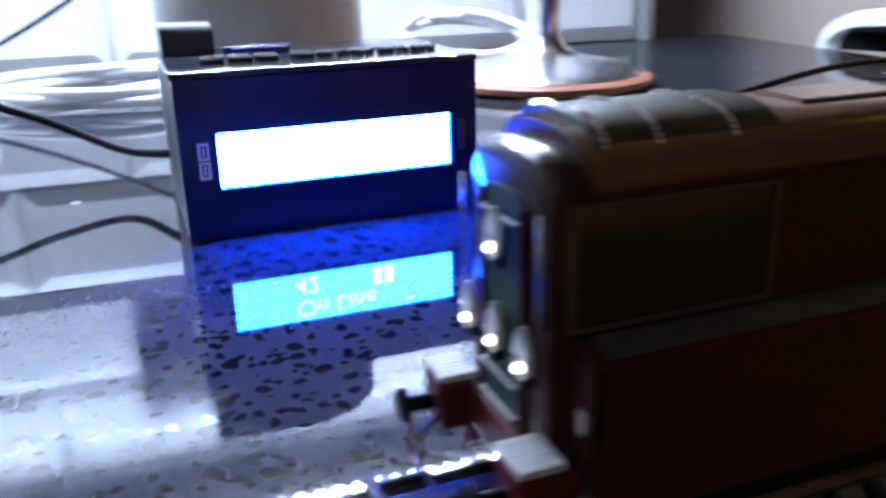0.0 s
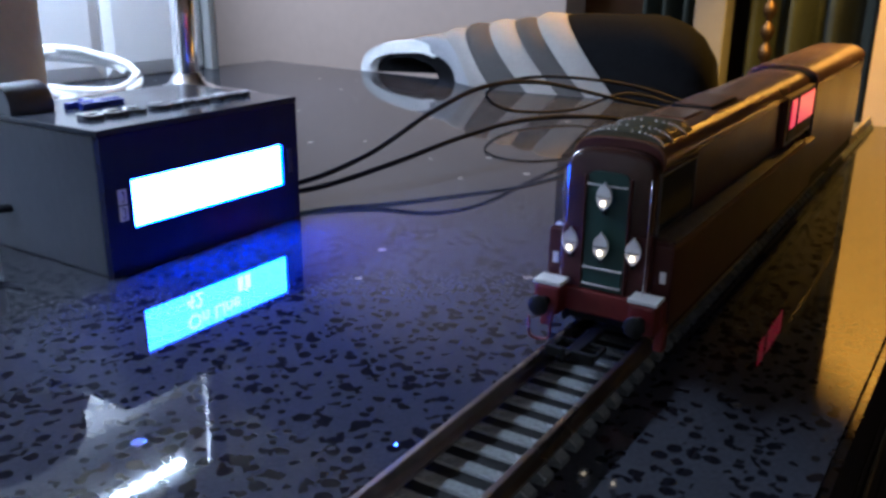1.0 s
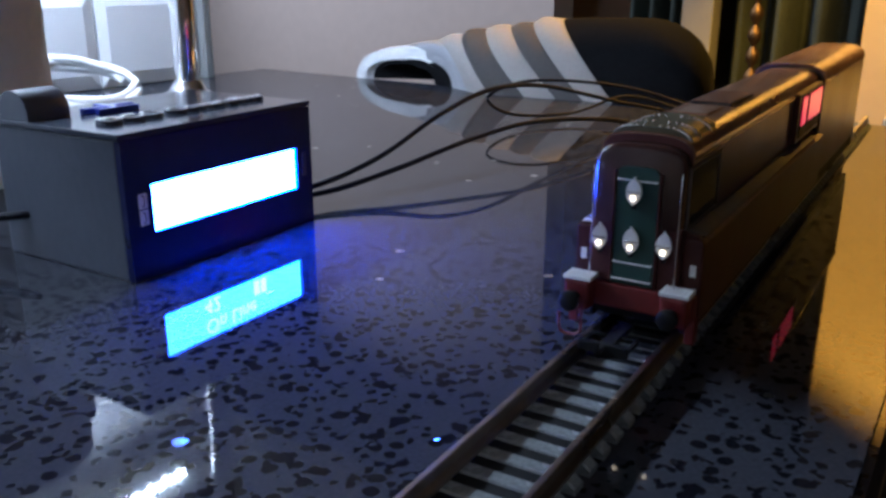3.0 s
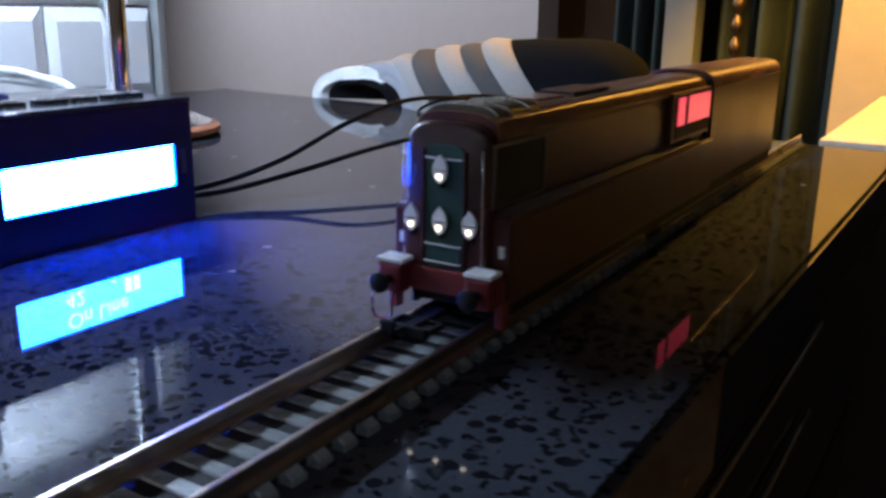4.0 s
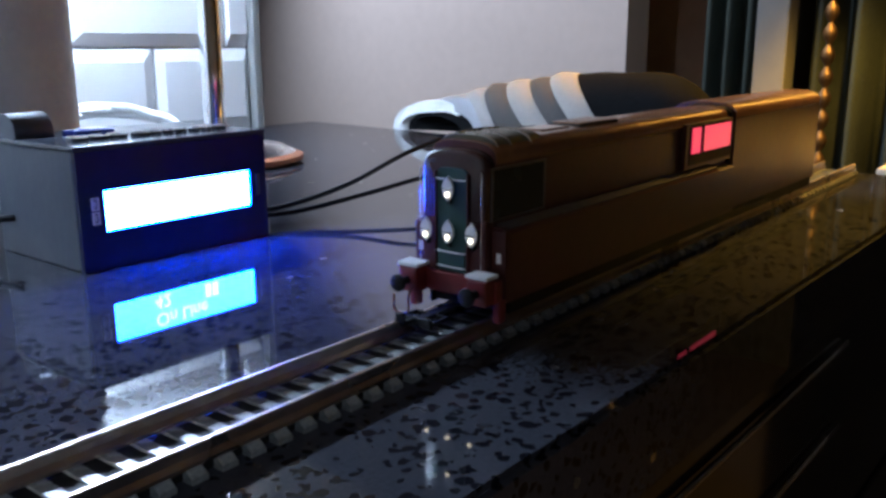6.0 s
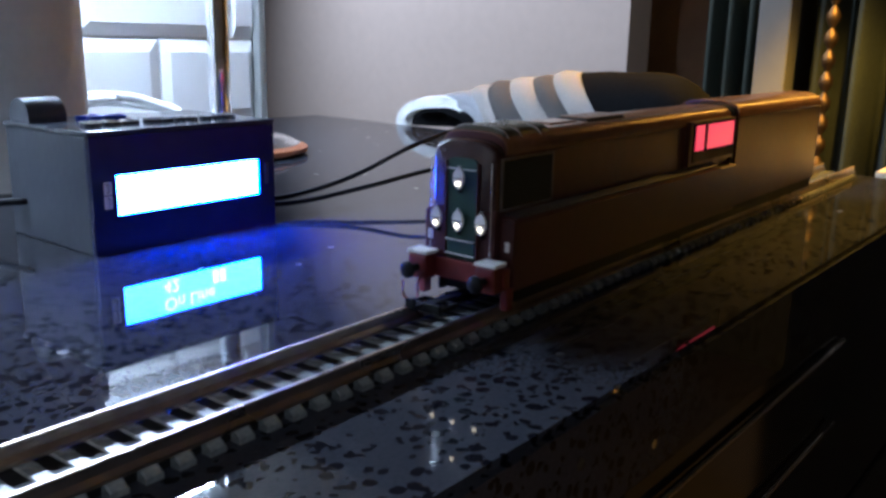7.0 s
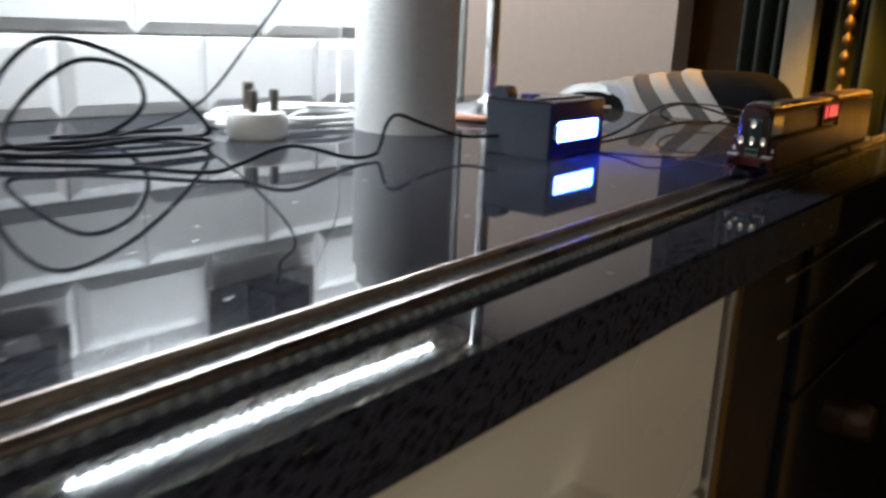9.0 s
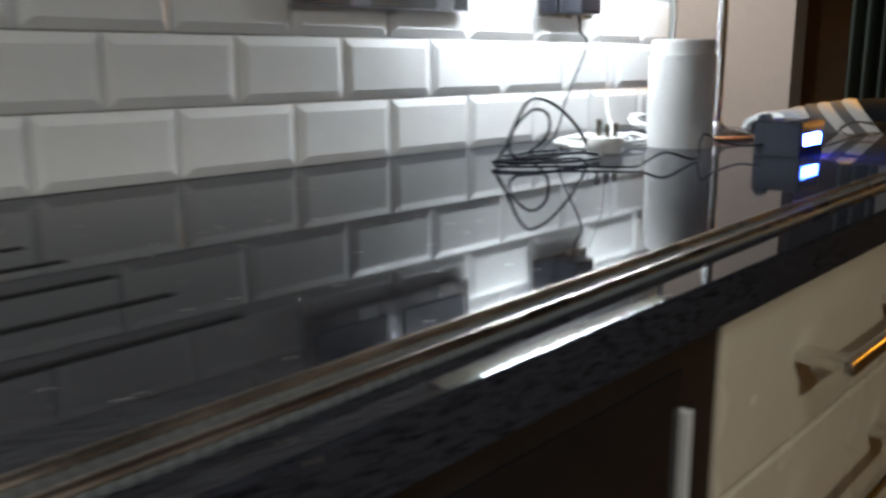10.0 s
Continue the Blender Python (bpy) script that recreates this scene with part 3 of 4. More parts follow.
# buffer beam and coupling
beam = part("buffer_beam", boxes((0.0030, 0.0060, -0.0150, 0.0150, 0.0130, 0.0188, 0.0005)), M["red_beam"], loco, "red buffer beam")
for s in (1, -1):
    b = part("buffer_housing", boxes((-0.0010, 0.0040, s * 0.0114 - 0.0031, s * 0.0114 + 0.0031, 0.0125, 0.0195, 0.0008)), M["red_beam"], loco, "red buffer housing")
    part("tread_plate", boxes((-0.0010, 0.0044, s * 0.0114 - 0.0034, s * 0.0114 + 0.0034, 0.0196, 0.0205, 0.0002)), M["white_paint"], b, "white chequered tread plate")
    stud = boxes(*[(-0.0006 + i * 0.0009, -0.0003 + i * 0.0009, s * 0.0114 - 0.0032 + j * 0.0010, s * 0.0114 - 0.0029 + j * 0.0010, 0.0205, 0.0207) for i in range(6) for j in range(7)])
    part("tread_studs", stud, M["white_paint"], b)
    hd = lathe(bmesh.new(), [(0.0011, 0), (0.0011, 0.0035), (0.0024, 0.0037), (0.0024, 0.0044), (0.0018, 0.0048)], pose(-0.0008, s * 0.0114, 0.0158, 0, -90, 0), 18)
    smooth(part("buffer_head", hd, M["black"], b, "round black buffer head"))
    pipe = tube(bmesh.new(), [(-0.001, s * 0.0088, 0.0150), (-0.0035, s * 0.0088, 0.0125), (-0.0036, s * 0.0088, 0.0085), (-0.0036, s * 0.0108, 0.0072), (-0.0036, s * 0.0138, 0.0078), (-0.0030, s * 0.0145, 0.0120)], 0.00032, 6, 6)
    if s > 0:
        part("brake_pipe", pipe, M["red_beam"], loco, "thin red brake pipe")
    part("foot_step", boxes((0.0045, 0.0075, s * 0.0128, s * 0.0152, 0.0070, 0.0132, 0.0005)), M["red_beam"], loco, "red hanging step")
coup = part("coupling", boxes((-0.011, 0.004, -0.0016, 0.0016, 0.0085, 0.0098, 0.0004), (-0.0125, -0.0110, -0.0058, 0.0058, 0.0080, 0.0105, 0.0004), (-0.012, -0.004, 0.0046, 0.0056, 0.0084, 0.0096, 0.0003), (-0.012, -0.004, -0.0056, -0.0046, 0.0084, 0.0096, 0.0003), (-0.0050, -0.0040, -0.0056, 0.0056, 0.0084, 0.0096, 0.0003)), M["black"], loco, "black tension-lock coupling")
part("hook", boxes((-0.0165, -0.010, -0.0006, 0.0006, 0.0092, 0.0102, 0.0002), (-0.0165, -0.0155, -0.0006, 0.0006, 0.0092, 0.0125, 0.0002)), M["black"], coup)
# side windows, gutter, roof fittings
for s in (1, -1):
    y = s * UW
    part("cab_window", boxes((0.0072, 0.0315, y - 0.0002, y + 0.0002, 0.0336, 0.0464, 0.00015)), M["glass_dark"], loco, "large dark side cab window")
    w = 0.0006
    fr = boxes((0.0064, 0.0323, y - 0.0005, y + 0.0005, 0.0464, 0.0470), (0.0064, 0.0323, y - 0.0005, y + 0.0005, 0.0330, 0.0336), (0.0064, 0.0072, y - 0.0005, y + 0.0005, 0.0336, 0.0464), (0.0315, 0.0323, y - 0.0005, y + 0.0005, 0.0336, 0.0464))
    part("window_surround", fr, M["trim_line"], loco, "slim greyish window surround")
    part("gutter", boxes((0.030, 0.134, y - 0.0007, y + 0.0007, 0.0484, 0.0489, 0.0002)), M["roofm"], loco)
    part("gutter", boxes((0.030, 0.128, y * 0.93 - 0.0007, y * 0.93 + 0.0007, 0.0503, 0.0507, 0.0002)), M["roofm"], loco)
    # firebox windows
    part("cab_side", boxes((0.1250, 0.1700, min(s * (UW - 0.0006), s * CW), max(s * (UW - 0.0006), s * CW), 0.0330, 0.0496, 0.0004)), M["wine"], loco)
    y = s * CW
    part("cab_recess", boxes((0.1280, 0.1690, y - 0.0003, y + 0.0003, 0.0345, 0.0488, 0.0002)), M["black"], loco)
    for a, b in ((0.1295, 0.1375), (0.1400, 0.1675)):
        part("firebox_window", boxes((a, b, y - 0.0006, y + 0.0006, 0.0386, 0.0480, 0.0003)), M["fire"], loco, "window glowing red from the firebox")
    part("window_post", boxes((0.1377, 0.1398, y - 0.0009, y + 0.0009, 0.0380, 0.0488, 0.0002)), M["black"], loco)
grille = smooth(part("roof_grille", extrude(bmesh.new(), [(yy, zz + 0.0014) for yy, zz in arch(UW * 0.88, 0.0478, 0.0486, 0.0533, 18)], 0.0100, 0.0330), M["grille"], loco, "dark olive studded roof panel"), 40)
for xx in (0.0112, 0.0175, 0.0270):
    studs = bmesh.new()
    for k in range(18):
        a = math.pi * (0.10 + 0.80 * k / 17)
        c, sn = math.cos(a), math.sin(a)
        bmesh.ops.create_icosphere(studs, subdivisions=1, radius=0.00052, matrix=Matrix.Translation((xx, UW * 0.88 * math.copysign(abs(c) ** 0.62, c), 0.0500 + 0.0047 * sn ** 0.75)))
    part("beading", studs, M["chrome"], grille)
part("roof_hatch", boxes((0.060, 0.085, -0.0055, 0.0055, 0.0526, 0.0540, 0.0004)), M["black"], loco, "dark louvred roof hatch")
part("hatch_slats", boxes(*[(0.0615 + i * 0.0024, 0.0627 + i * 0.0024, -0.005, 0.005, 0.0539, 0.0544) for i in range(10)]), M["roofm"], loco)
part("roof_box", boxes((0.040, 0.056, -0.0045, 0.0045, 0.0520, 0.0539, 0.0006)), M["roofm"], loco)
for x in (0.035, 0.09, 0.135, 0.2, 0.26):
    smooth(part("roof_seam", extrude(bmesh.new(), [(yy * 1.004, zz + 0.0002) for yy, zz in arch(0.0128 if x > 0.172 else UW, 0.0470, 0.0479, 0.0550 if x > 0.172 else 0.0535, 14)], x, x + 0.0006), M["roofm"], loco), 40)
# running gear
part("underframe", boxes((0.01, 0.285, -0.0105, 0.0105, 0.0085, 0.0125)), M["black"], loco)
for cx in (0.045, 0.235):
    bogie = part("bogie", boxes((cx - 0.036, cx + 0.036, 0.0105, 0.0118, 0.0075, 0.0120, 0.0005), (cx - 0.036, cx + 0.036, -0.0118, -0.0105, 0.0075, 0.0120, 0.0005)), M["black"], loco)
    for dx in (-0.025, 0.0, 0.025):
        for s in (1, -1):
            wb = lathe(bmesh.new(), [(0.0018, 0.0022), (0.0062, 0.0022), (0.0062, 0.0002), (0.0068, 0.0), (0.0068, -0.0006), (0.0018, -0.0006)], pose(cx + dx, s * 0.0083, 0.0127, -90 * s, 0, 0), 20)
            smooth(part("wheel", wb, M["wheel"], bogie))

# ---- controller box ----
ctrl = thing("controller_box", (-0.021, 0.142, 0), "dark grey printed control box with a bright blue-white display", "controller")
BW, BD, BH = 0.082, 0.060, 0.044
part("case", boxes((0, BW, 0.0025, BD, 0, BH - 0.002, 0.0006)), M["box_dark"], ctrl)
part("lid", boxes((-0.0006, BW + 0.0006, 0.0, BD + 0.0006, BH - 0.0019, BH, 0.0005)), M["box_lid"], ctrl, "smooth dark lid")
SX0, SX1, SZ0, SZ1 = 0.0095, 0.0740, 0.0135, 0.0280
face = bmesh.new()
loops = []
for yy in (0.0, 0.0024):
    for a, b, c, d in ((0, BW, 0, BH - 0.002), (SX0, SX1, SZ0, SZ1)):
        loops.append([face.verts.new(p) for p in ((a, yy, c), (b, yy, c), (b, yy, d), (a, yy, d))])
for p, r in ((0, 1), (2, 3), (0, 2), (1, 3)):
    for i in range(4):
        j = (i + 1) % 4
        face.faces.new((loops[p][i], loops[p][j], loops[r][j], loops[r][i]))
part("front_panel", face, M["box_face"], ctrl, "glossy black front panel")
scr = part("display", boxes((SX0, SX1, 0.0012, 0.0024, SZ0, SZ1)), M["lcd"], ctrl, "backlit blue-white character display")
text_mesh("display_text", "On Line", 0.0072, 0.0001, M["lcd_text"], pose(SX0 + 0.017, 0.0010, SZ0 + 0.0085, 90, 0, 0), scr)
text_mesh("display_text", "42", 0.0072, 0.0001, M["lcd_text"], pose(SX0 + 0.017, 0.0010, SZ0 + 0.0015, 90, 0, 0), scr)
part("display_text", boxes((SX0 + 0.040, SX0 + 0.0425, 0.0009, 0.0011, SZ0 + 0.0016, SZ0 + 0.0068), (SX0 + 0.0435, SX0 + 0.046, 0.0009, 0.0011, SZ0 + 0.0016, SZ0 + 0.0068)), M["lcd_text"], scr)
for mz in (0.0165, 0.0215):
    part("side_marking", boxes((0.0043, 0.0049, -0.0008, 0.0002, mz, mz + 0.0045), (0.0066, 0.0072, -0.0004, 0.0002, mz, mz + 0.0045), (0.00495, 0.00655, -0.0004, 0.0002, mz, mz + 0.0006), (0.00495, 0.00655, -0.0004, 0.0002, mz + 0.0039, mz + 0.0045), (0.0055, 0.0060, -0.0004, 0.0002, mz + 0.001, mz + 0.0035)), M["letters"], ctrl, "small pale marking beside the display")
part("side_screw", boxes((0.0765, 0.0785, -0.0004, 0.0002, 0.0175, 0.0260, 0.0002)), M["letter_side"], ctrl)
text_mesh("lettering", "DCC Controller", 0.0101, 0.0006, M["letter_side"], pose(0.0085, 0.0150, BH + 0.0006, 0, 0, 0), ctrl)
text_mesh("lettering_top", "DCC Controller", 0.0101, 0.0002, M["letters"], pose(0.0085, 0.0150, BH + 0.0014, 0, 0, 0), ctrl)
knob = smooth(part("knob", lathe(bmesh.new(), [(0.0075, 0), (0.0075, 0.0145), (0.0070, 0.0152)], pose(0.001, 0.050, BH + 0.0015, 0, 90, 0), 28), M["box_dark"], ctrl, "dark round roller knob lying on the lid"), 40)
bp = part("badge", boxes((0.018, 0.038, 0.0390, 0.0410, BH, BH + 0.002, 0.0004), (0.027, 0.0295, 0.0340, 0.0465, BH, BH + 0.002, 0.0004), (0.020, 0.036, 0.0340, 0.0360, BH, BH + 0.002, 0.0004)), M["blue_plastic"], ctrl, "raised blue plastic badge")

# ---- kitchen roll ----
rollth = thing("paper_towel_roll", (0.033, 0.332, 0), "white textured paper towel roll standing on end", "paper towel")
bm = bmesh.new()
n, rows_ = 48, 60
rings = []
for j in range(rows_ + 1):
    z = 0.128 * j / rows_
    r = 0.0470 + 0.0006 * math.sin(j * 2.1) * (j % 3 == 0)
    rings.append([bm.verts.new(((r + 0.0005 * noise.noise((i * 0.9, j * 0.35, 3))) * math.cos(2 * math.pi * i / n), (r + 0.0005 * noise.noise((i * 0.9, j * 0.35, 3))) * math.sin(2 * math.pi * i / n), z)) for i in range(n)])
for a, b in zip(rings, rings[1:]):
    for i in range(n):
        bm.faces.new((a[i], a[(i + 1) % n], b[(i + 1) % n], b[i]))
bm.faces.new(rings[0]), bm.faces.new(rings[-1])
smooth(part("outer_wrap", bm, M["roll"], rollth), 60)
smooth(part("upper_wrap", lathe(bmesh.new(), [(0.0435, 0.1285), (0.0435, 0.148), (0.0425, 0.149), (0.018, 0.149), (0.018, 0.1285)], Matrix(), 40), M["roll"], rollth, "narrower upper band of the roll"), 40)

# ---- chrome pole with a round foot ----
pole = thing("chrome_stand", (0.190, 0.346, 0), "chrome pole stand on a round tan foot", "stand")
smooth(part("pole", lathe(bmesh.new(), [(0.0072, 0.012), (0.0072, 0.40), (0.006, 0.405)], Matrix(), 24), M["chrome"], pole), 40)
smooth(part("foot", lathe(bmesh.new(), [(0.052, 0), (0.058, 0.002), (0.058, 0.005), (0.053, 0.007)], Matrix(), 44), M["leather"], pole, "tan wooden foot rim"), 40)
smooth(part("foot_cover", lathe(bmesh.new(), [(0.053, 0.0072), (0.045, 0.011), (0.020, 0.016), (0.011, 0.020), (0.0075, 0.026)], Matrix(), 44), M["steel"], pole, "shallow domed metal cover"), 40)

# ---- striped rolled cloth ----
cl = thing("striped_cloth_roll", (0.438, 0.360, 0), "grey and cream striped cloth tunnel with an open mouth", "cloth")


def sleeve(v0, v1, steps, inset, lip, puff=0.0):
    """A low cloth tunnel that opens sideways, bends round and rises along its length, its rings leaning back."""
    bm, rings = bmesh.new(), []
    for j in range(steps + 1):
        v = v0 + (v1 - v0) * j / steps
        turn = radians(80) * min(1, v / 0.4) ** 0.8
        end = math.sqrt(max(0.0, 1 - (max(0, v - 0.90) / 0.104) ** 2))
        swell = 1 + puff * math.sin(math.pi * j / steps)
        w = (0.046 - 0.008 * v) * (0.5 + 0.5 * end) * swell
        h = (0.027 + 0.016 * min(1, v / 0.40) + 0.013 * max(0, min(1, (v - 0.40) / 0.4))) * (0.35 + 0.65 * end) * swell
        lean = 1.0 * min(1, v / 0.45) * (1 - 0.9 * max(0, v - 0.72) / 0.28)
        dx, dy = math.sin(turn), math.cos(turn)
        cx, cy = 0.012 * v, -0.262 * v
        ring = []
        for side, cut in ((0, inset), (1, inset + lip)):
            for i in range(19):
                a = math.pi * (i if side == 0 else 18 - i) / 18
                k = (w - cut) * math.cos(a)
                lift = max(0.0, (h - cut) * math.sin(a) ** 0.85 + 0.0016 * noise.noise((k * 60, v * 9, 1.0)) * math.sin(a))
                ring.append(bm.verts.new((cx + k * dx, cy + k * dy + lean * lift, lift)))
        rings.append(ring)
    n = len(rings[0])
    for a, b in zip(rings, rings[1:]):
        for i in range(n):
            bm.faces.new((a[i], a[(i + 1) % n], b[(i + 1) % n], b[i]))
    bm.faces.new(rings[0]), bm.faces.new(list(reversed(rings[-1])))
    return bm


smooth(part("hem", sleeve(0, 0.06, 4, 0.0, 0.009, 0.05), M["roll"], cl, "thick white rim round the mouth"), 60)
# Inner shell coloured dark for the shade inside the tunnel.
smooth(part("mouth_shade", sleeve(0.02, 0.74, 14, 0.0092, 0.004), M["dark_cloth"], cl, "inner shell with the mouth's shade in its colour"), 60)
for v0, v1, kind_of in ((0.06, 0.20, "cloth_pale"), (0.20, 0.36, "cloth_cream"), (0.36, 0.49, "cloth_grey"), (0.49, 0.585, "cloth_cream"), (0.585, 0.665, "cloth_grey"), (0.665, 0.75, "cloth_cream")):
    smooth(part("cloth_band", sleeve(v0 + 0.0006, v1, 8, 0.0, 0.006, 0.035), M[kind_of], cl, {"cloth_pale": "pale grey band", "cloth_cream": "cream band", "cloth_grey": "taupe grey band"}[kind_of]), 60)
smooth(part("end_flap", sleeve(0.7506, 1.0, 14, 0.0, 0.02, 0.02), M["dark_cloth"], cl, "dark grey cloth end"), 60)

# ---- cables ----
def cable(name, pts, r, material, label, category="cable"):
    return solid(name, tube(bmesh.new(), pts, r), material, label, category)


cable("power_cable", [(0.060, 0.165, 0.006), (0.085, 0.157, 0.007), (0.12, 0.152, 0.013), (0.165, 0.15, 0.025), (0.215, 0.15, 0.031), (0.27, 0.145, 0.027), (0.32, 0.12, 0.014), (0.36, 0.09, 0.0035)], 0.00115, M["cable"], "black cable arching from the control box")
cable("track_cable", [(0.060, 0.160, 0.005), (0.085, 0.151, 0.005), (0.12, 0.142, 0.009), (0.165, 0.135, 0.014), (0.21, 0.124, 0.017), (0.26, 0.105, 0.013), (0.30, 0.085, 0.004), (0.34, 0.06, 0.003)], 0.00115, M["cable"], "second black cable from the control box to the track")
cable("loop_cable", [(0.365, 0.07, 0.003), (0.34, 0.12, 0.020), (0.30, 0.165, 0.026), (0.275, 0.185, 0.018), (0.285, 0.175, 0.007), (0.32, 0.15, 0.005), (0.36, 0.13, 0.012), (0.385, 0.10, 0.003)], 0.00095, M["cable"], "loose black cable loop behind the train")
cable("lead_cable", [(-0.020, 0.190, 0.014), (-0.035, 0.215, 0.012), (-0.060, 0.235, 0.021), (-0.085, 0.24, 0.029), (-0.098, 0.24, 0.022), (-0.108, 0.237, 0.007), (-0.122, 0.231, 0.003), (-0.15, 0.229, 0.004), (-0.195, 0.238, 0.015), (-0.232, 0.245, 0.006), (-0.258, 0.246, 0.003), (-0.29, 0.297, 0.003), (-0.335, 0.346, 0.003), (-0.345, 0.375, 0.003)], 0.0014, M["cable"], "black lead running along the worktop")
cable("coiled_cable", [(-0.345, 0.375, 0.0035), (-0.338, 0.362, 0.03), (-0.320, 0.358, 0.062), (-0.292, 0.36, 0.078), (-0.250, 0.36, 0.070), (-0.205, 0.36, 0.046), (-0.170, 0.362, 0.016), (-0.165, 0.375, 0.004), (-0.21, 0.392, 0.004), (-0.29, 0.398, 0.004), (-0.335, 0.385, 0.006), (-0.325, 0.352, 0.006), (-0.28, 0.325, 0.005), (-0.22, 0.318, 0.004), (-0.185, 0.335, 0.006), (-0.22, 0.352, 0.009), (-0.29, 0.345, 0.009), (-0.322, 0.365, 0.012), (-0.30, 0.385, 0.036), (-0.26, 0.385, 0.062), (-0.215, 0.392, 0.055), (-0.195, 0.405, 0.028), (-0.215, 0.42, 0.006), (-0.26, 0.425, 0.004), (-0.20, 0.43, 0.003), (-0.15, 0.42, 0.003)], 0.0018, M["cable"], "loosely coiled black cable on the worktop")
ring = []
for i in range(36):
    a = 2 * math.pi * i / 12
    ring.append((0.185 + (0.043 + 0.004 * math.sin(i * 1.7)) * math.cos(a), 0.452 + (0.036 + 0.004 * math.cos(i * 2.3)) * math.sin(a), 0.004 + 0.003 * (i // 12) + 0.011 * (1 + math.sin(a))))
cable("white_cable_ring", ring, 0.0028, M["cable_white"], "ring of coiled white cable behind the control box")
cable("charger_lead", [(0.03, 0.503, 0.182), (0.03, 0.502, 0.165), (0.055, 0.505, 0.15), (0.04, 0.505, 0.12), (-0.02, 0.49, 0.07), (-0.11, 0.45, 0.02), (-0.2, 0.42, 0.004), (-0.26, 0.40, 0.004)], 0.0014, M["cable"], "thin black lead hanging from the charger")
cable("white_lead", [(0.10, 0.518, 0.19), (0.13, 0.512, 0.12), (0.12, 0.505, 0.05), (0.08, 0.47, 0.006), (0.02, 0.46, 0.004), (-0.04, 0.42, 0.004), (-0.08, 0.40, 0.004)], 0.0014, M["cable_white"], "thin white lead by the tiles")
wc = []
for i in range(34):
    a = 2 * math.pi * i / 11
    wc.append((-0.02 + (0.085 + 0.008 * math.sin(i * 1.3)) * math.cos(a), 0.425 + (0.055 + 0.006 * math.cos(i * 2.1)) * math.sin(a), 0.004 + 0.003 * (i // 11)))
cable("white_cable_coil", wc, 0.0028, M["cable_white"], "coiled white mains cable beside the paper roll")

plug = thing("mains_plug", (-0.116, 0.365, 0), "white three-pin mains plug lying pins upward", "plug")
smooth(part("body", lathe(bmesh.new(), [(0.024, 0.0), (0.027, 0.004), (0.027, 0.016), (0.024, 0.021), (0.02, 0.022)], Matrix.Diagonal((1.0, 0.85, 1, 1)), 32), M["plug"], plug), 40)
for x, y, w, h in ((0.0, 0.011, 0.004, 0.023), (-0.011, -0.008, 0.0032, 0.018), (0.011, -0.008, 0.0032, 0.018)):
    part("pin", boxes((x - w, x + w, y - 0.002, y + 0.002, 0.0215, 0.0215 + h, 0.0005)), M["pin"], plug, "dull metal pin")

sock = thing("wall_socket", (-0.515, WALL - 0.007, 0.186), "brushed steel double wall socket on the tiles", "socket", "wall sockets")
part("plate", boxes((0, 0.146, -0.006, 0.0, 0.0, 0.086, 0.002)), M["steel"], sock)
part("insert", boxes((0.014, 0.132, -0.0075, -0.0055, 0.018, 0.07, 0.001)), M["charger"], sock)
copy_thing(sock, SKEW @ pose(-0.367, WALL - 0.007, 0.186))
sock2 = thing("charger_socket", (-0.070, WALL - 0.007, 0.186), "brushed steel double wall socket behind the charger", "socket")
part("plate", boxes((0, 0.146, -0.006, 0.0, 0.0, 0.086, 0.002)), M["steel"], sock2)
chg = thing("charger", (0.005, WALL - 0.0135, 0.19), "black plug-in charger with a hanging lead", "charger")
part("body", boxes((-0.026, 0.026, -0.045, 0, 0.0, 0.075, 0.005)), M["charger"], chg)
part("strain_relief", lathe(bmesh.new(), [(0.003, 0.0), (0.002, -0.014)], pose(0, -0.022, 0.002), 12), M["charger"], chg)

# ---- draining grooves ----
# Raised black strips stand in for the shade in grooves milled into the stone.
for i in range(5):
    y = 0.107 + 0.061 * i
    gb = bmesh.new()
    extrude(gb, [(y - 0.0032, 0.0003), (y + 0.0032, 0.0003), (y + 0.002, 0.0010), (y - 0.002, 0.0010)], -1.5, -0.89)
    solid("groove_strip", gb, M["black"], "thin black strip standing in for a shaded drainer groove", "drainer bar", group="drainer bars")

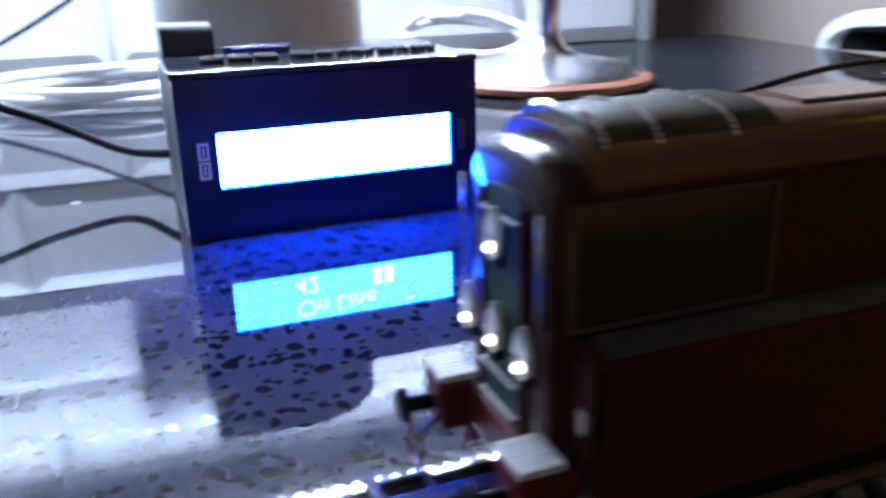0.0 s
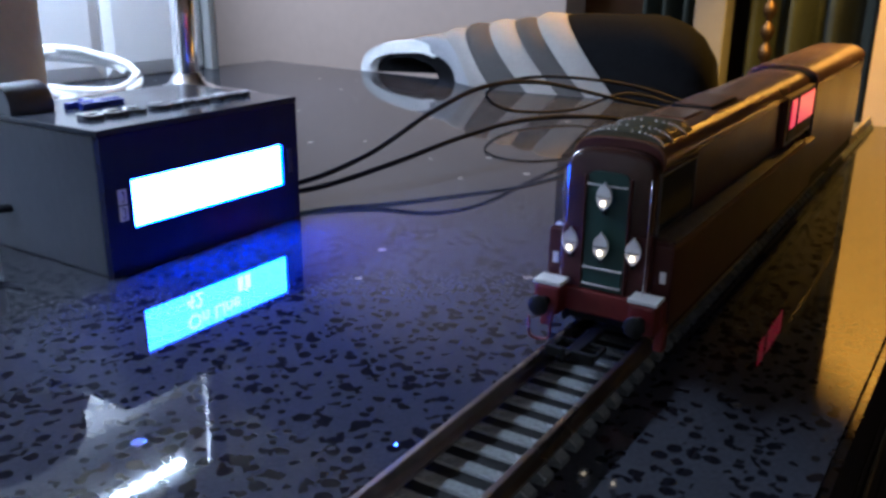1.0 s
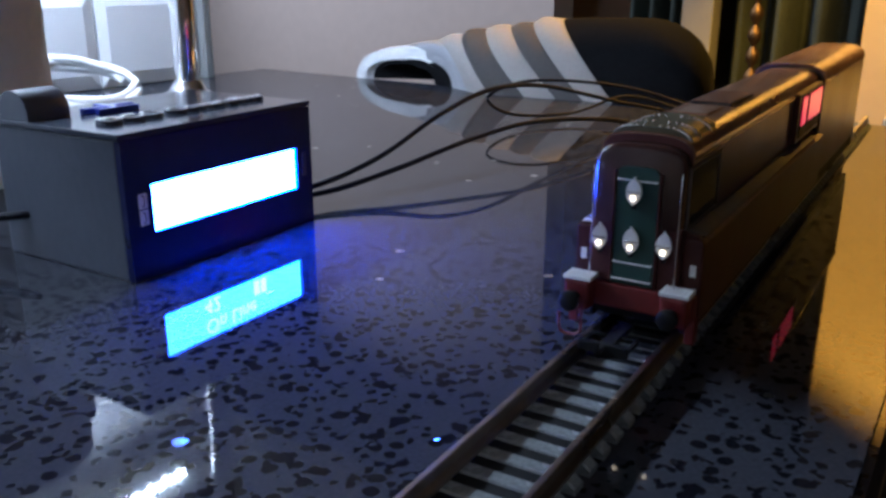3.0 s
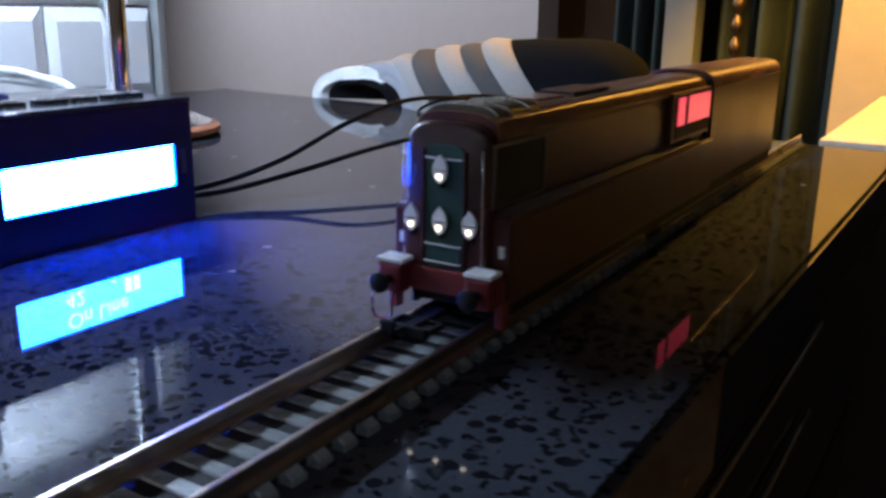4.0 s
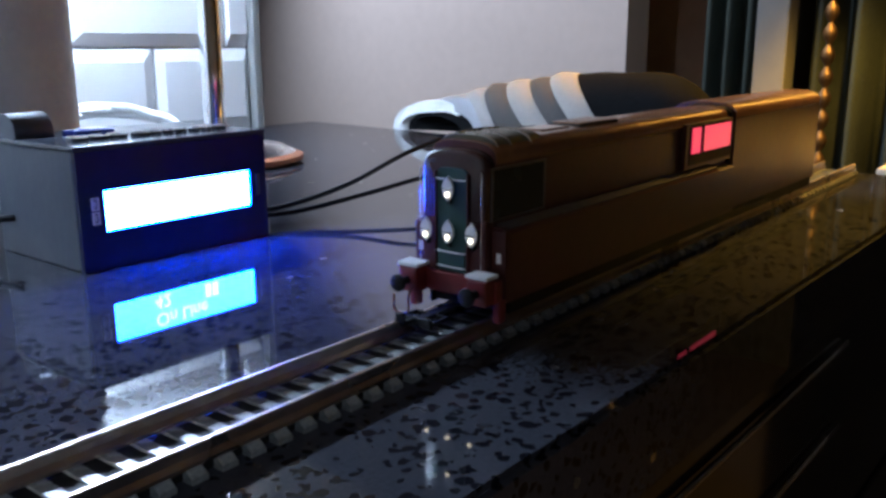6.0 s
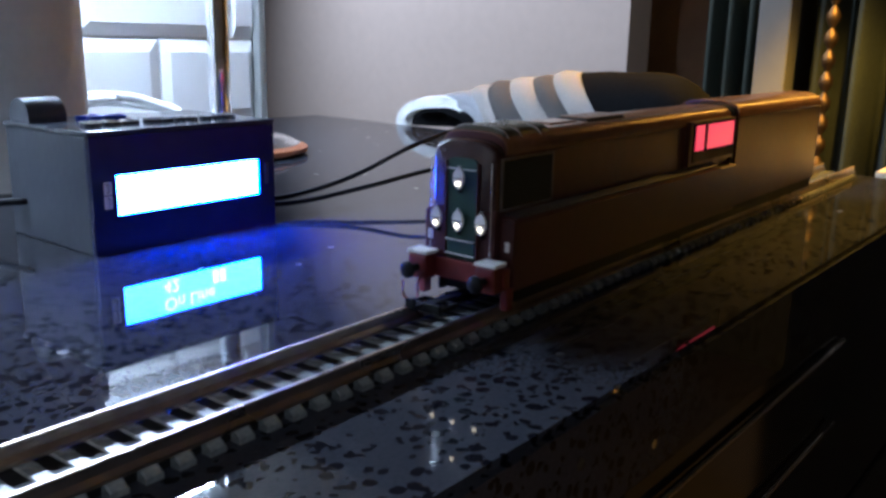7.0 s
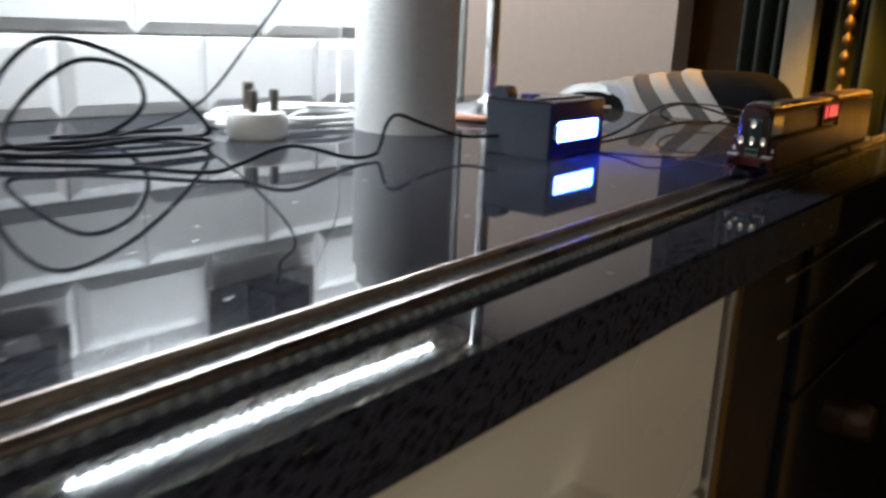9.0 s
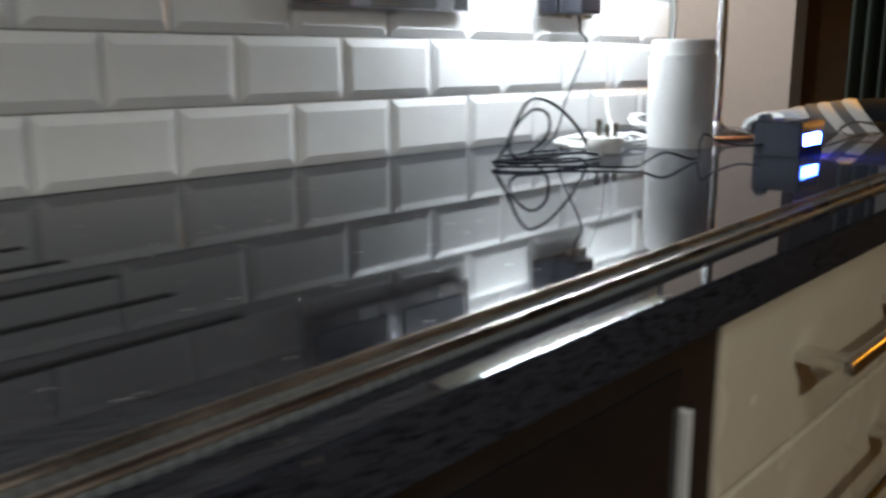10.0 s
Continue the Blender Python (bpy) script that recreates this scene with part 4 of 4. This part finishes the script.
# ---- repeated pieces: sleepers and tiles ----
sl_bm = bmesh.new()
extrude(sl_bm, [(-0.0018, 0.0), (0.0018, 0.0), (0.0018, 0.0021), (0.0015, 0.0024), (-0.0015, 0.0024), (-0.0018, 0.0021)], -0.0118, 0.0118, 1)
for v in sl_bm.verts:
    v.co = Vector((v.co.y, v.co.x, v.co.z))
tips = [v for v in sl_bm.verts if v.co.z > 0.001]
for v in tips:
    v.co.z -= 0.0011
for s in (1, -1):
    ys = [v for v in bmesh.ops.bisect_plane(sl_bm, geom=sl_bm.verts[:] + sl_bm.edges[:] + sl_bm.faces[:], plane_co=(0, s * 0.0102, 0), plane_no=(0, 1, 0))["geom_cut"] if isinstance(v, bmesh.types.BMVert)]
    for v in ys:
        if v.co.z > 0.0005:
            v.co.z += 0.0011
sl_me = mesh_of("sleeper", sl_bm, M["sleeper"])
x = -0.0655
xs = []
while x > T0:
    x -= PITCH
x += PITCH
while x < T1:
    s = new("sleeper", sl_me)
    s.location, s.parent = (x, 0, 0), track
    x += PITCH

TP, RP = 0.150, 0.0755
bm = bmesh.new()
w, h, e = TP - 0.002, RP - 0.002, 0.011
o = [bm.verts.new(p) for p in ((0, 0, 0), (w, 0, 0), (w, 0, h), (0, 0, h))]
m_ = [bm.verts.new(p) for p in ((0, -0.003, 0), (w, -0.003, 0), (w, -0.003, h), (0, -0.003, h))]
q = [bm.verts.new(p) for p in ((e, -0.0075, e), (w - e, -0.0075, e), (w - e, -0.0075, h - e), (e, -0.0075, h - e))]
for a, b in ((o, m_), (m_, q)):
    for i in range(4):
        bm.faces.new((a[i], a[(i + 1) % 4], b[(i + 1) % 4], b[i]))
bm.faces.new(q), bm.faces.new(list(reversed(o)))
tile_me = mesh_of("tile", bm, M["tile"])
for r in range(8):
    off = -0.207 if r % 2 == 0 else -0.282
    k = -13
    while True:
        x0 = off + TP * k + 0.001
        k += 1
        if x0 >= TILE_END - 0.006:
            break
        tl = new("tile", tile_me)
        tl.location, tl.parent = (x0, WALL + 0.0055, 0.001 + RP * r), wall_north
        if x0 + w > TILE_END - 0.005:
            tl.scale = ((TILE_END - 0.005 - x0) / w, 1, 1)

# the kitchen run stands slightly askew to the track
for name in ("wall_north", "trim", "wall_cabinet", "under_cabinet_strip", "wall_socket", "charger_socket", "charger", "under_cabinet_light"):
    ob = bpy.data.objects[name]
    ob.matrix_world = SKEW @ ob.matrix_basis
for name in ("drawer_unit", "dishwasher", "end_panel", "oven", "base_unit_left"):
    ob = bpy.data.objects[name]
    ob.matrix_world = FRONT_SKEW @ ob.matrix_basis
